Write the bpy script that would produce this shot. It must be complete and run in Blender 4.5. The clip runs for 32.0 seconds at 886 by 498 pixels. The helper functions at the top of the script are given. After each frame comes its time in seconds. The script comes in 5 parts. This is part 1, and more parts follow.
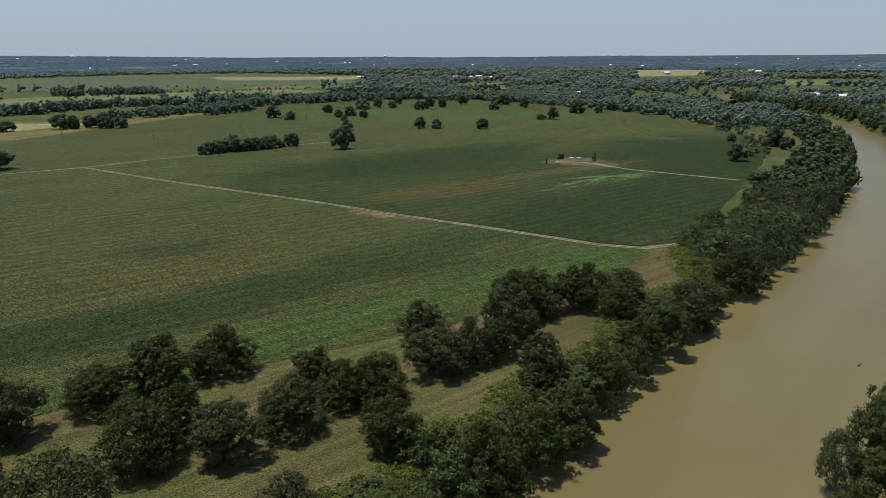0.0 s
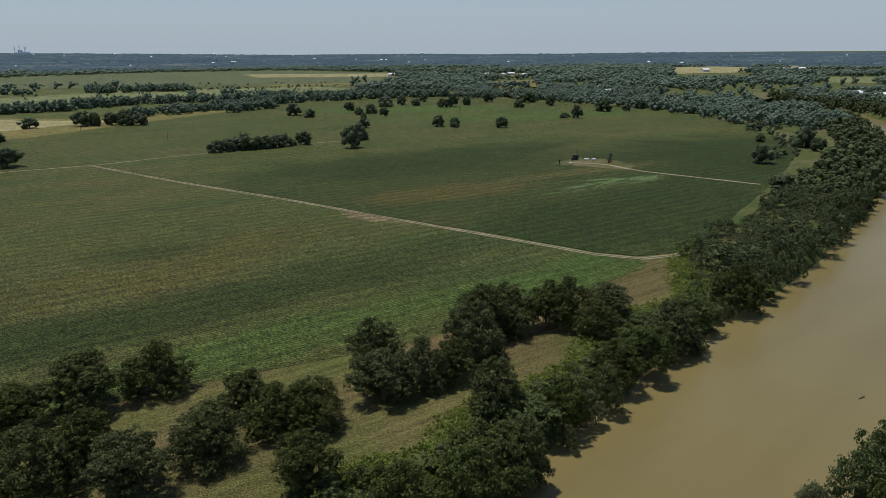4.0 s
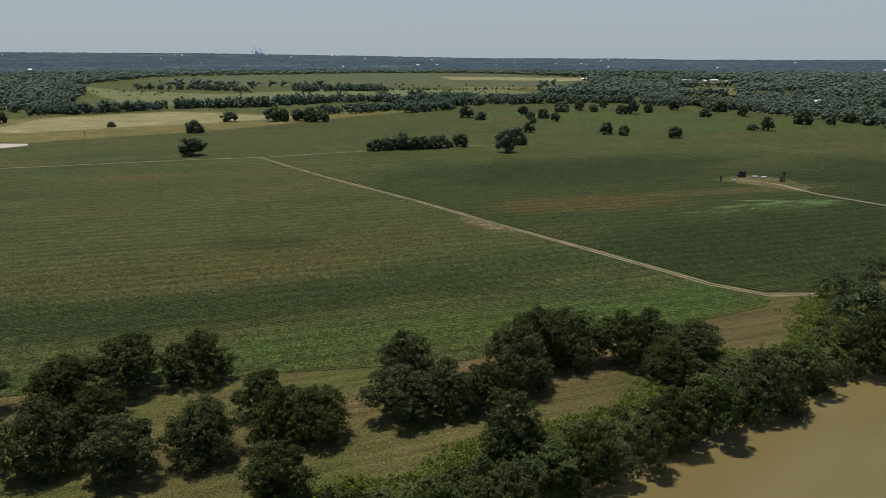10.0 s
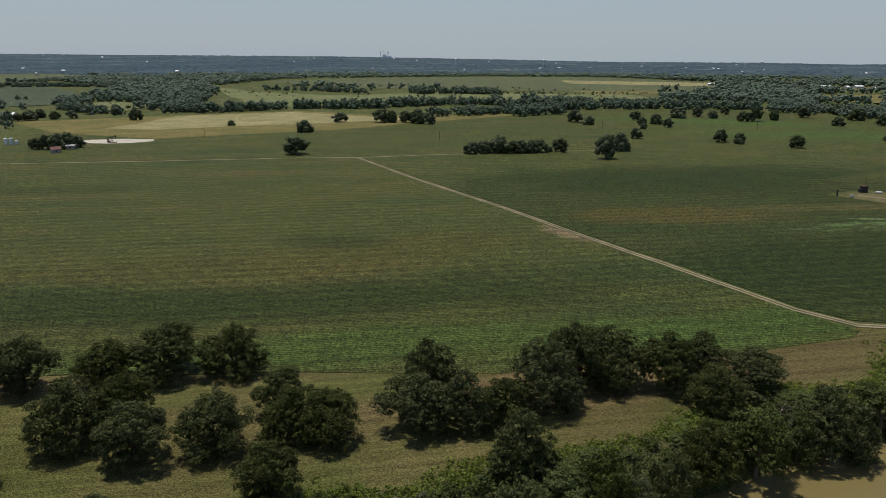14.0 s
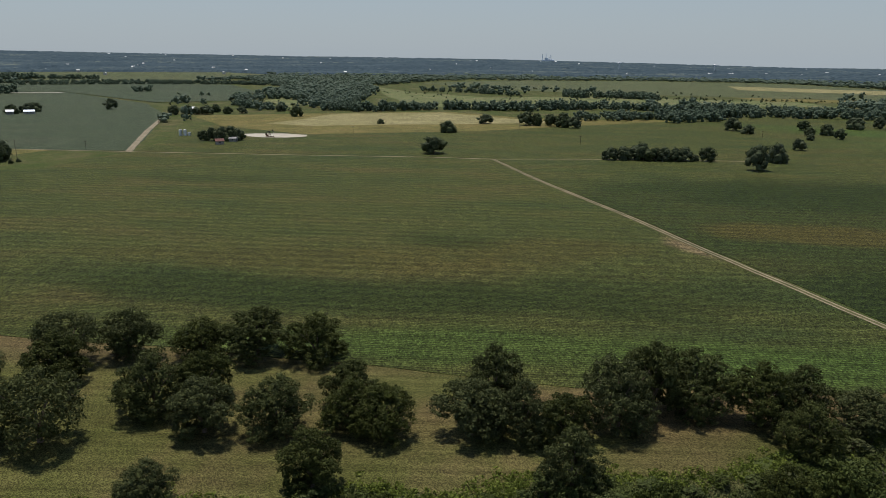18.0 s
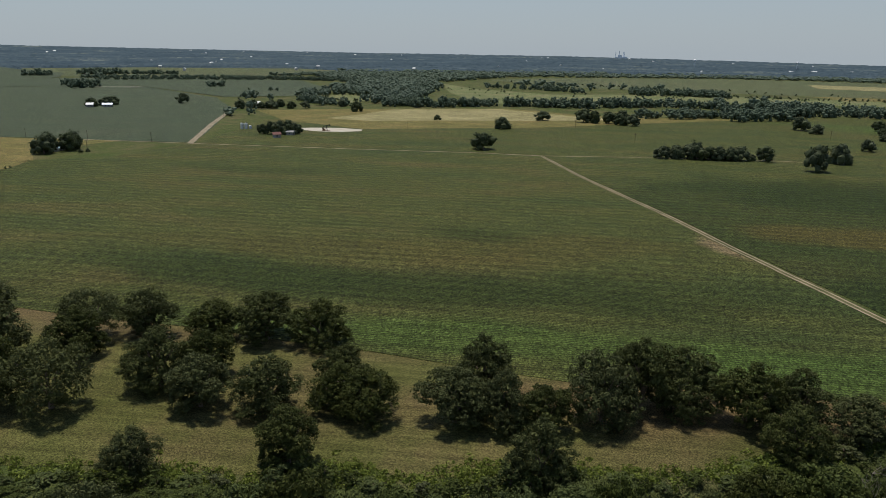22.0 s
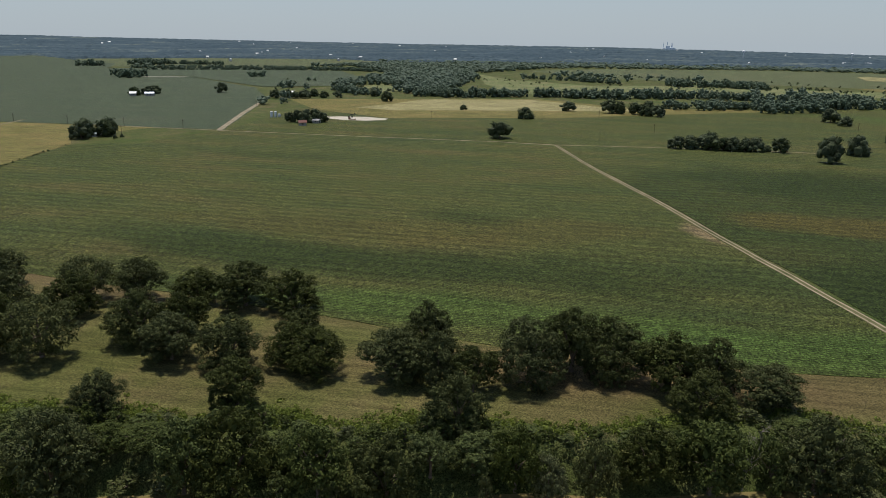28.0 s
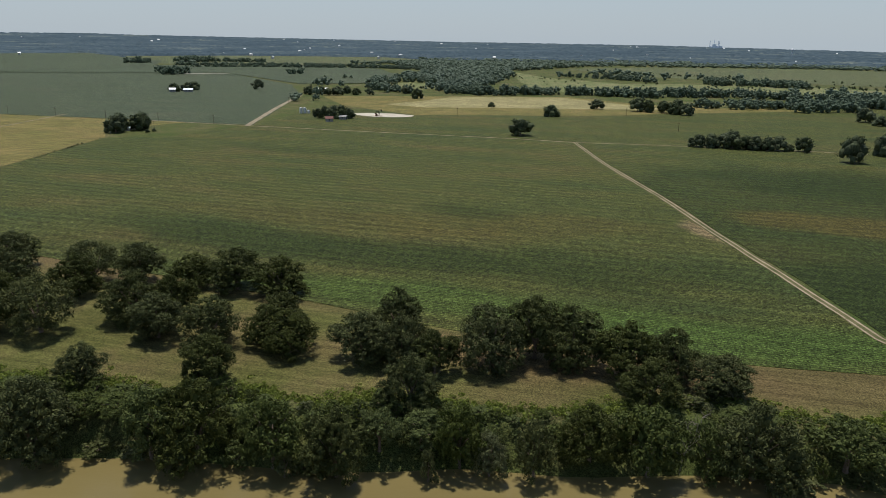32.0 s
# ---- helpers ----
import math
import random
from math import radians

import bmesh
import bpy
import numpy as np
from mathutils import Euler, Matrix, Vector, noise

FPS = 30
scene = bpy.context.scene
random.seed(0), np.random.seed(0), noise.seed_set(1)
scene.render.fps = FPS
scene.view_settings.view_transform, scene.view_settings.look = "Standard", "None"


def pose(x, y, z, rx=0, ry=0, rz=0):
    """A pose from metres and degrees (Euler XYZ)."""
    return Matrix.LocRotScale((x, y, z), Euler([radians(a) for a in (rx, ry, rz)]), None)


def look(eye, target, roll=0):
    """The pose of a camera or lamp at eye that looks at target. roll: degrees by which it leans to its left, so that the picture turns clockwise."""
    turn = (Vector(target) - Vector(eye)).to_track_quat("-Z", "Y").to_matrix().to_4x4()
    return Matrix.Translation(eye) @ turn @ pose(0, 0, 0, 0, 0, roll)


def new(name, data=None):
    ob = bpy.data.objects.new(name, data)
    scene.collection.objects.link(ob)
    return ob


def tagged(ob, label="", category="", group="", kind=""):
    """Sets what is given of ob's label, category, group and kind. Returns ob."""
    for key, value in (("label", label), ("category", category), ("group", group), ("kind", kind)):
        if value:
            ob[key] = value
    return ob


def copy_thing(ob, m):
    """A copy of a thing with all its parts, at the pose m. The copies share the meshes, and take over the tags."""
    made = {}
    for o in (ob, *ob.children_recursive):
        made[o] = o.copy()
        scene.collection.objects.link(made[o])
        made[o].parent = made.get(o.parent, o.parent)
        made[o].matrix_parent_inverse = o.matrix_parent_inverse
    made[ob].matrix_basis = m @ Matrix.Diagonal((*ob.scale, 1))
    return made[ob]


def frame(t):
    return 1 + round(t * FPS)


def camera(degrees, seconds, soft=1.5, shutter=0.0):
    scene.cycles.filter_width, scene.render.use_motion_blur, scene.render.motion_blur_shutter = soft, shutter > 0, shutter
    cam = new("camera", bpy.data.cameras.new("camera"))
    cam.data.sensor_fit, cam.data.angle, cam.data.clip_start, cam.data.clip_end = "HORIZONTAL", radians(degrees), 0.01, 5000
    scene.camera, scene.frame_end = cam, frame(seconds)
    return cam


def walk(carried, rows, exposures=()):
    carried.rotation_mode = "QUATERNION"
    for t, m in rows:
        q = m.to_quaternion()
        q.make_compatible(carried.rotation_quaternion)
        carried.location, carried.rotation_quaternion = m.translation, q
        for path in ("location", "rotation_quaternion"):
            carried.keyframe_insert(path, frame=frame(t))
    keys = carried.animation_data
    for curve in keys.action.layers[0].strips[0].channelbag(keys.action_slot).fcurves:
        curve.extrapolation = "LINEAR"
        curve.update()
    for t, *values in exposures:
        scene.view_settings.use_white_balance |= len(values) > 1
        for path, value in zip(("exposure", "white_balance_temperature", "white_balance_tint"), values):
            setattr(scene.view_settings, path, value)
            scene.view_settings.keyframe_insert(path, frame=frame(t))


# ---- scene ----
cam = camera(64.01, 32.0, soft=0.55)
PATH = [
    (0.0, pose(-27.21, -13.70, 62.54, 74.12, 0.30, -7.81)),
    (1.0, pose(-22.90, -10.91, 62.54, 74.06, 0.37, -6.74)),
    (2.0, pose(-18.53, -8.21, 62.48, 73.98, 0.51, -6.77)),
    (3.0, pose(-14.07, -5.64, 62.41, 73.94, 0.52, -6.53)),
    (3.5, pose(-11.79, -4.43, 62.38, 73.92, 0.47, -5.78)),
    (5.5, pose(-2.27, -0.88, 62.06, 73.91, 0.35, -1.05)),
    (6.0, pose(-0.00, -0.00, 62.00, 73.93, 0.31, 0.00)),
    (7.0, pose(4.49, 1.79, 61.89, 74.02, 0.20, 2.13)),
    (8.0, pose(8.98, 3.66, 61.80, 74.12, 0.11, 4.34)),
    (8.5, pose(11.22, 4.58, 61.75, 74.15, 0.11, 6.00)),
    (9.0, pose(13.45, 5.49, 61.70, 74.17, 0.05, 7.76)),
    (9.5, pose(15.63, 6.40, 61.67, 74.22, 0.06, 9.57)),
    (10.0, pose(17.75, 7.32, 61.65, 74.27, 0.00, 11.35)),
    (10.5, pose(19.80, 8.23, 61.64, 74.28, 0.05, 12.72)),
    (11.0, pose(21.77, 9.17, 61.62, 74.33, -0.00, 13.95)),
    (12.0, pose(25.46, 11.18, 61.55, 74.40, -0.00, 16.38)),
    (13.0, pose(28.85, 13.42, 61.40, 74.49, -0.06, 18.77)),
    (14.0, pose(31.93, 15.77, 61.19, 74.53, -0.05, 21.21)),
    (14.5, pose(33.39, 16.94, 61.08, 74.56, -0.07, 22.48)),
    (16.5, pose(38.90, 21.32, 60.84, 74.73, -0.25, 28.37)),
    (17.0, pose(40.30, 22.27, 60.73, 74.74, -0.30, 30.11)),
    (17.5, pose(41.70, 23.19, 60.62, 74.75, -0.33, 32.00)),
    (18.0, pose(43.08, 24.12, 60.51, 74.71, -0.47, 33.97)),
    (18.5, pose(44.46, 25.06, 60.41, 74.68, -0.49, 35.79)),
    (19.0, pose(45.88, 26.00, 60.33, 74.66, -0.56, 36.44)),
    (19.5, pose(47.33, 26.89, 60.25, 74.62, -0.48, 36.41)),
    (20.0, pose(48.82, 27.72, 60.18, 74.60, -0.50, 36.59)),
    (20.5, pose(50.34, 28.46, 60.11, 74.55, -0.48, 37.23)),
    (21.0, pose(51.90, 29.12, 60.05, 74.52, -0.53, 38.09)),
    (22.0, pose(55.18, 30.23, 59.94, 74.44, -0.55, 39.65)),
    (22.5, pose(56.91, 30.66, 59.88, 74.39, -0.52, 39.86)),
    (23.0, pose(58.68, 31.01, 59.83, 74.29, -0.55, 39.92)),
    (23.5, pose(60.47, 31.29, 59.78, 74.22, -0.55, 40.19)),
    (24.0, pose(62.26, 31.51, 59.74, 74.17, -0.54, 40.89)),
    (24.5, pose(64.06, 31.68, 59.71, 74.08, -0.53, 40.95)),
    (25.0, pose(65.85, 31.83, 59.69, 74.02, -0.53, 40.92)),
    (25.5, pose(67.64, 31.98, 59.68, 73.96, -0.48, 41.09)),
    (27.5, pose(74.71, 33.01, 59.72, 73.76, -0.53, 43.24)),
    (28.0, pose(76.50, 33.53, 59.69, 73.74, -0.54, 43.33)),
    (28.5, pose(78.29, 34.11, 59.66, 73.72, -0.53, 44.79)),
    (29.0, pose(80.07, 34.77, 59.64, 73.67, -0.55, 46.90)),
    (29.5, pose(81.85, 35.49, 59.63, 73.64, -0.52, 46.88)),
    (30.0, pose(83.60, 36.24, 59.63, 73.62, -0.50, 46.88)),
    (31.0, pose(87.04, 37.76, 59.61, 73.57, -0.48, 46.78)),
    (32.0, pose(90.44, 39.25, 59.57, 73.56, -0.56, 46.76)),
]
# the picture starts a little cooler and brighter
walk(cam, PATH, [(0.0, 0.04, 5980, 12), (3.0, 0.0, 6030, 12), (6.0, -0.04, 6280, 12), (9.0, -0.06, 6400, 12), (16.0, -0.10, 6400, 12), (22.0, -0.09, 6420, 12), (28.0, 0.06, 6380, 12), (32.0, 0.14, 6350, 12)])

# ---------------------------------------------------------------- light
SUN_ELEV, SUN_AZ = 73.0, 60.0      # degrees; azimuth counted from +y towards -x
sun_dir = Vector((-math.sin(radians(SUN_AZ)) * math.cos(radians(SUN_ELEV)),
                  math.cos(radians(SUN_AZ)) * math.cos(radians(SUN_ELEV)), math.sin(radians(SUN_ELEV))))
world = bpy.data.worlds.new("hazy_sky")
scene.world = world
world.use_nodes = True
wn = world.node_tree
sky = wn.nodes.new("ShaderNodeTexSky")
sky.sky_type = "NISHITA"
sky.sun_disc = False
sky.sun_elevation = radians(SUN_ELEV)
sky.sun_rotation = -radians(SUN_AZ)
sky.air_density, sky.dust_density, sky.ozone_density = 1.0, 0.3, 2.5
wn.nodes["Background"].inputs["Strength"].default_value = 0.096
haze = wn.nodes.new("ShaderNodeMix")       # summer haze: a pale veil, thick at the horizon and thin overhead
haze.data_type = "RGBA"
haze.inputs["B"].default_value = (3.85, 4.52, 4.98, 1)
where = wn.nodes.new("ShaderNodeTexCoord")
split = wn.nodes.new("ShaderNodeSeparateXYZ")
veil = wn.nodes.new("ShaderNodeMapRange")
for key, value in zip(("From Min", "From Max", "To Min", "To Max"), (0.0, 0.50, 0.92, 0.06)):
    veil.inputs[key].default_value = value
wn.links.new(where.outputs["Generated"], split.inputs[0])
wn.links.new(split.outputs["Z"], veil.inputs["Value"])
wn.links.new(veil.outputs["Result"], haze.inputs["Factor"])
wn.links.new(sky.outputs[0], haze.inputs["A"])
wn.links.new(haze.outputs["Result"], wn.nodes["Background"].inputs["Color"])
sun = new("sun", bpy.data.lights.new("sun", "SUN"))
sun.data.energy, sun.data.angle, sun.data.color = 3.85, radians(0.6), (1.0, 0.95, 0.87)
sun.matrix_world = look((0, 0, 500), Vector((0, 0, 500)) - sun_dir)
scene.view_settings.exposure = 0.0


# ---------------------------------------------------------------- materials
def shade(name, rough=0.8, metal=0.0):
    m = bpy.data.materials.new(name)
    m.use_nodes = True
    b = m.node_tree.nodes["Principled BSDF"]
    b.inputs["Roughness"].default_value = rough
    b.inputs["Metallic"].default_value = metal
    b.inputs["Specular IOR Level"].default_value = 0.06
    return m, m.node_tree, b


def node(nt, kind, **values):
    n = nt.nodes.new(kind)
    for key, value in values.items():
        n.inputs[key].default_value = value
    return n


def ramp(nt, source, *stops):
    n = nt.nodes.new("ShaderNodeValToRGB")
    els = n.color_ramp.elements
    while len(els) < len(stops):
        els.new(0.5)
    for el, (pos, col) in zip(els, stops):
        el.position, el.color = pos, (*col, 1)
    nt.links.new(source, n.inputs["Fac"])
    return n.outputs["Color"]


def mixed(nt, fac, a, b, how="MIX"):
    n = nt.nodes.new("ShaderNodeMix")
    n.data_type, n.blend_type = "RGBA", how
    for socket, value in ((n.inputs["Factor"], fac), (n.inputs["A"], a), (n.inputs["B"], b)):
        if isinstance(value, (int, float)):
            socket.default_value = value
        elif isinstance(value, tuple):
            socket.default_value = (*value, 1)
        else:
            nt.links.new(value, socket)
    return n.outputs["Result"]


def place(nt, turn=0.0, scale=(1, 1, 1), shift=(0, 0, 0)):
    """World position, moved, turned and scaled."""
    g = nt.nodes.new("ShaderNodeNewGeometry")
    m = nt.nodes.new("ShaderNodeMapping")
    m.vector_type = "TEXTURE"
    m.inputs["Location"].default_value = shift
    m.inputs["Rotation"].default_value = (0, 0, radians(turn))
    m.inputs["Scale"].default_value = scale
    nt.links.new(g.outputs["Position"], m.inputs["Vector"])
    return m.outputs["Vector"]


def cloud(nt, vec, scale, detail=4.0, rough=0.55):
    n = node(nt, "ShaderNodeTexNoise", Scale=scale, Detail=detail, Roughness=rough)
    nt.links.new(vec, n.inputs["Vector"])
    return n.outputs["Fac"]


def speck(nt, vec, scale):
    """Leaf-sized specks, each with a tone of its own, 0 to 1."""
    n = node(nt, "ShaderNodeTexVoronoi", Scale=scale)
    nt.links.new(vec, n.inputs["Vector"])
    s = nt.nodes.new("ShaderNodeSeparateColor")
    nt.links.new(n.outputs["Color"], s.inputs[0])
    return s.outputs[0]


def stretch(nt, value, low, high, a=0.0, b=1.0):
    n = nt.nodes.new("ShaderNodeMapRange")
    n.interpolation_type = "SMOOTHSTEP"
    for key, v in zip(("From Min", "From Max", "To Min", "To Max"), (low, high, a, b)):
        n.inputs[key].default_value = v
    nt.links.new(value, n.inputs["Value"])
    return n.outputs["Result"]


def times(nt, a, b, how="MULTIPLY"):
    n = nt.nodes.new("ShaderNodeMath")
    n.operation = how
    for socket, value in zip(n.inputs, (a, b)):
        if isinstance(value, (int, float)):
            socket.default_value = value
        else:
            nt.links.new(value, socket)
    return n.outputs[0]


def bumped(nt, bsdf, height, strength=0.4, distance=0.1):
    n = node(nt, "ShaderNodeBump", Strength=strength, Distance=distance)
    nt.links.new(height, n.inputs["Height"])
    nt.links.new(n.outputs["Normal"], bsdf.inputs["Normal"])


def blot(nt, x, y, long_half, short_half, turn, ragged=0.35):
    """A ragged oval patch of the field, 1 inside and 0 outside."""
    v = place(nt, turn, (long_half, short_half, 1), (x, y, 0))
    flat = nt.nodes.new("ShaderNodeVectorMath")
    flat.operation = "MULTIPLY"
    flat.inputs[1].default_value = (1, 1, 0)
    nt.links.new(v, flat.inputs[0])
    n = nt.nodes.new("ShaderNodeVectorMath")
    n.operation = "LENGTH"
    nt.links.new(flat.outputs[0], n.inputs[0])
    edge = times(nt, n.outputs["Value"], times(nt, times(nt, cloud(nt, place(nt), 0.03, 5), 0.5, "SUBTRACT"), ragged * 4), "ADD")
    return stretch(nt, edge, 1.25, 0.45)


ROW_TURN = 29.0     # the crop rows run along the farm track


def plain(name, colour, rough=0.7, metal=0.0, vary=0.15, scale=3.0):
    m, nt, b = shade(name, rough, metal)
    b.inputs["Specular IOR Level"].default_value = 0.35
    n = cloud(nt, place(nt), scale, 6)
    dark = tuple(c * (1 - vary) for c in colour)
    light = tuple(min(1, c * (1 + vary)) for c in colour)
    nt.links.new(ramp(nt, n, (0.3, dark), (0.7, light)), b.inputs["Base Color"])
    return m


def banding(nt, spacing):
    """Lines along the crop rows, that far apart."""
    n = nt.nodes.new("ShaderNodeTexWave")
    n.bands_direction = "Y"
    n.inputs["Scale"].default_value = 0.314 / spacing
    n.inputs["Distortion"].default_value = 1.2
    n.inputs["Detail"].default_value = 2.0
    n.inputs["Detail Scale"].default_value = 2.0
    nt.links.new(place(nt, ROW_TURN), n.inputs["Vector"])
    return n.outputs["Fac"]


def crop(name, lush, mid, dry, blots=(), spacing=1.0):
    m, nt, b = shade(name, 0.75)
    along = place(nt, ROW_TURN, (80, 24, 1))
    big = cloud(nt, along, 1.0, 5, 0.6)
    base = ramp(nt, big, (0.30, lush), (0.52, mid), (0.72, dry))
    for x, y, lh, sh, turn, colour, strength in blots:
        cover = times(nt, blot(nt, x, y, lh, sh, turn), strength)
        if colour == WEEDY:
            cover = times(nt, cover, stretch(nt, cloud(nt, place(nt, ROW_TURN, (3, 1, 1)), 0.17, 5, 0.75), 0.43, 0.55))
        base = mixed(nt, cover, base, colour)
    tuft = cloud(nt, place(nt, ROW_TURN, (1, 1.7, 1)), 4.2, 5, 0.85)
    streak = cloud(nt, place(nt, ROW_TURN, (14, 1.3, 1)), 0.8, 4, 0.65)
    clump = cloud(nt, place(nt, ROW_TURN, (1.4, 1, 1)), 0.42, 4, 0.8)
    leaves, bunch = speck(nt, place(nt, ROW_TURN, (0.85, 1.9, 1)), 3.4), speck(nt, place(nt, ROW_TURN, (1, 1.6, 1)), 1.3)
    drill = stretch(nt, banding(nt, 5.6), 0.1, 0.9, 0.88, 1.12)      # passes of the planter
    tuft_fine = stretch(nt, clump, 0.30, 0.70, 0.86, 1.14)
    grain = times(nt, times(nt, stretch(nt, banding(nt, spacing), 0.1, 0.9, 0.76, 1.22), stretch(nt, tuft, 0.32, 0.70, 0.50, 1.50)), stretch(nt, streak, 0.32, 0.68, 0.86, 1.14))
    base = mixed(nt, 1.0, base, grain_colour(nt, times(nt, times(nt, grain, tuft_fine), times(nt, times(nt, stretch(nt, leaves, 0, 1, 0.42, 1.58), drill), stretch(nt, bunch, 0, 1, 0.84, 1.16)))), "MULTIPLY")
    nt.links.new(base, b.inputs["Base Color"])
    bumped(nt, b, tuft, 0.8, 0.5)
    return m


def grain_colour(nt, value):
    n = nt.nodes.new("ShaderNodeCombineColor")
    for k in range(3):
        nt.links.new(value, n.inputs[k])
    return n.outputs["Color"]


def grass(name, green, mid, dry, fine=1.0, stripes=0.0, blots=()):
    m, nt, b = shade(name, 0.85)
    big = cloud(nt, place(nt), 0.035, 6, 0.62)
    base = ramp(nt, big, (0.32, green), (0.5, mid), (0.66, dry))
    for x, y, lh, sh, turn, colour, strength in blots:
        base = mixed(nt, times(nt, blot(nt, x, y, lh, sh, turn), strength), base, colour)
    tuft = cloud(nt, place(nt), 3.4 * fine, 5, 0.85)
    value = times(nt, stretch(nt, tuft, 0.30, 0.72, 0.62, 1.38), stretch(nt, speck(nt, place(nt), 6.0 * fine), 0, 1, 0.50, 1.50))
    if stripes:
        swath = cloud(nt, place(nt, 32.0, (40, 1.6, 1)), 1.0, 3, 0.5)
        value = times(nt, value, stretch(nt, swath, 0.35, 0.65, 1 - stripes, 1 + stripes))
    nt.links.new(mixed(nt, 1.0, base, grain_colour(nt, value), "MULTIPLY"), b.inputs["Base Color"])
    bumped(nt, b, tuft, 0.7, 0.3)
    return m


def foliage(name, dark, light, through_light=0.15, vary=0.15):
    """Leaf sprays: each with a tone of its own, paler in patches, and let light through."""
    m, nt, b = shade(name, 0.55)
    b.inputs["Specular IOR Level"].default_value = 0.05
    g = nt.nodes.new("ShaderNodeNewGeometry")
    o = nt.nodes.new("ShaderNodeObjectInfo")
    leaf = ramp(nt, g.outputs["Random Per Island"], (0.05, dark), (0.95, light))
    patch = cloud(nt, place(nt), 0.5, 4, 0.65)
    leaf = mixed(nt, stretch(nt, patch, 0.42, 0.72, 0.0, 0.6), leaf, tuple(c * 1.25 for c in light))
    tone = nt.nodes.new("ShaderNodeHueSaturation")
    nt.links.new(leaf, tone.inputs["Color"])
    nt.links.new(stretch(nt, o.outputs["Random"], 0, 1, 1 - vary, 1 + vary), tone.inputs["Value"])
    nt.links.new(stretch(nt, o.outputs["Random"], 0, 1, 1.08, 0.9), tone.inputs["Saturation"])
    nt.links.new(tone.outputs["Color"], b.inputs["Base Color"])
    t = nt.nodes.new("ShaderNodeBsdfTranslucent")
    nt.links.new(tone.outputs["Color"], t.inputs["Color"])
    mix = nt.nodes.new("ShaderNodeMixShader")
    mix.inputs["Fac"].default_value = through_light
    nt.links.new(b.outputs[0], mix.inputs[1])
    nt.links.new(t.outputs[0], mix.inputs[2])
    nt.links.new(mix.outputs[0], nt.nodes["Material Output"].inputs["Surface"])
    return m


def dirt(name, dark, light):
    m, nt, b = shade(name, 0.95)
    a = cloud(nt, place(nt), 0.12, 5)
    f = cloud(nt, place(nt), 1.7, 6, 0.7)
    nt.links.new(ramp(nt, times(nt, times(nt, a, 0.6), times(nt, f, 0.4), "ADD"), (0.36, dark), (0.62, light)), b.inputs["Base Color"])
    bumped(nt, b, f, 0.5, 0.1)
    return m


PECAN_LEAF = foliage("pecan_leaf", (0.031, 0.039, 0.013), (0.084, 0.095, 0.029), 0.16, 0.12)
BANK_LEAF = foliage("bank_leaf", (0.034, 0.046, 0.014), (0.096, 0.117, 0.033), 0.18, 0.22)
PALE_LEAF = foliage("pale_leaf", (0.050, 0.060, 0.026), (0.120, 0.130, 0.050), 0.2, 0.15)
WEED_LEAF = foliage("weed_leaf", (0.085, 0.110, 0.022), (0.200, 0.240, 0.052), 0.25)
# pale blue-green tint puts distance haze into the leaf colour
HAZED_WOODS_LEAF = foliage("hazed_woods_leaf", (0.088, 0.120, 0.080), (0.132, 0.168, 0.110), 0.25)
BELT_LEAF = foliage("belt_leaf", (0.034, 0.047, 0.018), (0.088, 0.106, 0.037), 0.2, 0.05)
# bluer than the pecan leaf: some haze is mixed into the colour
HAZED_FIELD_LEAF = foliage("hazed_field_leaf", (0.036, 0.048, 0.026), (0.078, 0.094, 0.044), 0.15, 0.12)
BARK = plain("bark", (0.16, 0.12, 0.09), 0.95, 0, 0.4, 4.0)
DEAD_WOOD = plain("dead_wood", (0.26, 0.22, 0.18), 0.9, 0, 0.3, 4.0)
LUSH, MID, DRY = (0.049, 0.066, 0.019), (0.070, 0.078, 0.021), (0.092, 0.081, 0.026)
BROWN, DEEP, BRIGHT = (0.098, 0.074, 0.020), (0.029, 0.042, 0.010), (0.062, 0.098, 0.021)
WEEDY = (0.125, 0.185, 0.066)
FIELD_MAIN = crop("main_crop", LUSH, MID, DRY, [
    (-105, 176, 75, 15, 29, BROWN, 0.42), (-58, 222, 45, 16, 35, BROWN, 0.38), (-84, 217, 24, 12, 20, DEEP, 0.6),
    (-75, 156, 95, 15, 29, DEEP, 0.6), (-20, 195, 60, 18, 35, DEEP, 0.5), (-12, 258, 16, 8, -38, (0.209, 0.153, 0.081), 0.8),
    (-30, 145, 80, 11, 29, BRIGHT, 0.7), (35, 178, 45, 14, 35, BRIGHT, 0.8), (-250, 250, 60, 12, 29, DEEP, 0.4), (-112, 138, 60, 16, 20, DEEP, 0.5)])
FIELD_EAST = crop("east_crop", LUSH, MID, DRY, [
    (60, 330, 230, 105, 29, DEEP, 0.62), (112, 236, 75, 34, 50, DEEP, 0.9), (160, 330, 70, 34, 45, DEEP, 0.8), 
    (20, 302, 42, 18, 20, BROWN, 0.6), (70, 248, 85, 34, 42, DEEP, 0.95), (190, 400, 95, 60, 45, DEEP, 0.9), (15, 385, 95, 42, 25, DEEP, 0.75), (90, 345, 60, 8, 25, DRY, 0.7), (104, 318, 22, 7, 24, WEEDY, 0.8), (82, 306, 20, 6, 34, WEEDY, 0.8), (66, 294, 10, 1.8, 18, WEEDY, 0.8), (92, 322, 14, 1.6, 12, WEEDY, 0.8), (120, 326, 10, 3.0, 40, WEEDY, 0.8),
    (0, 400, 120, 30, 29, DEEP, 0.55), (120, 640, 140, 45, 10, BRIGHT, 0.6), (20, 720, 120, 40, 0, BRIGHT, 0.8), (-40, 340, 60, 12, 29, DEEP, 0.5)])
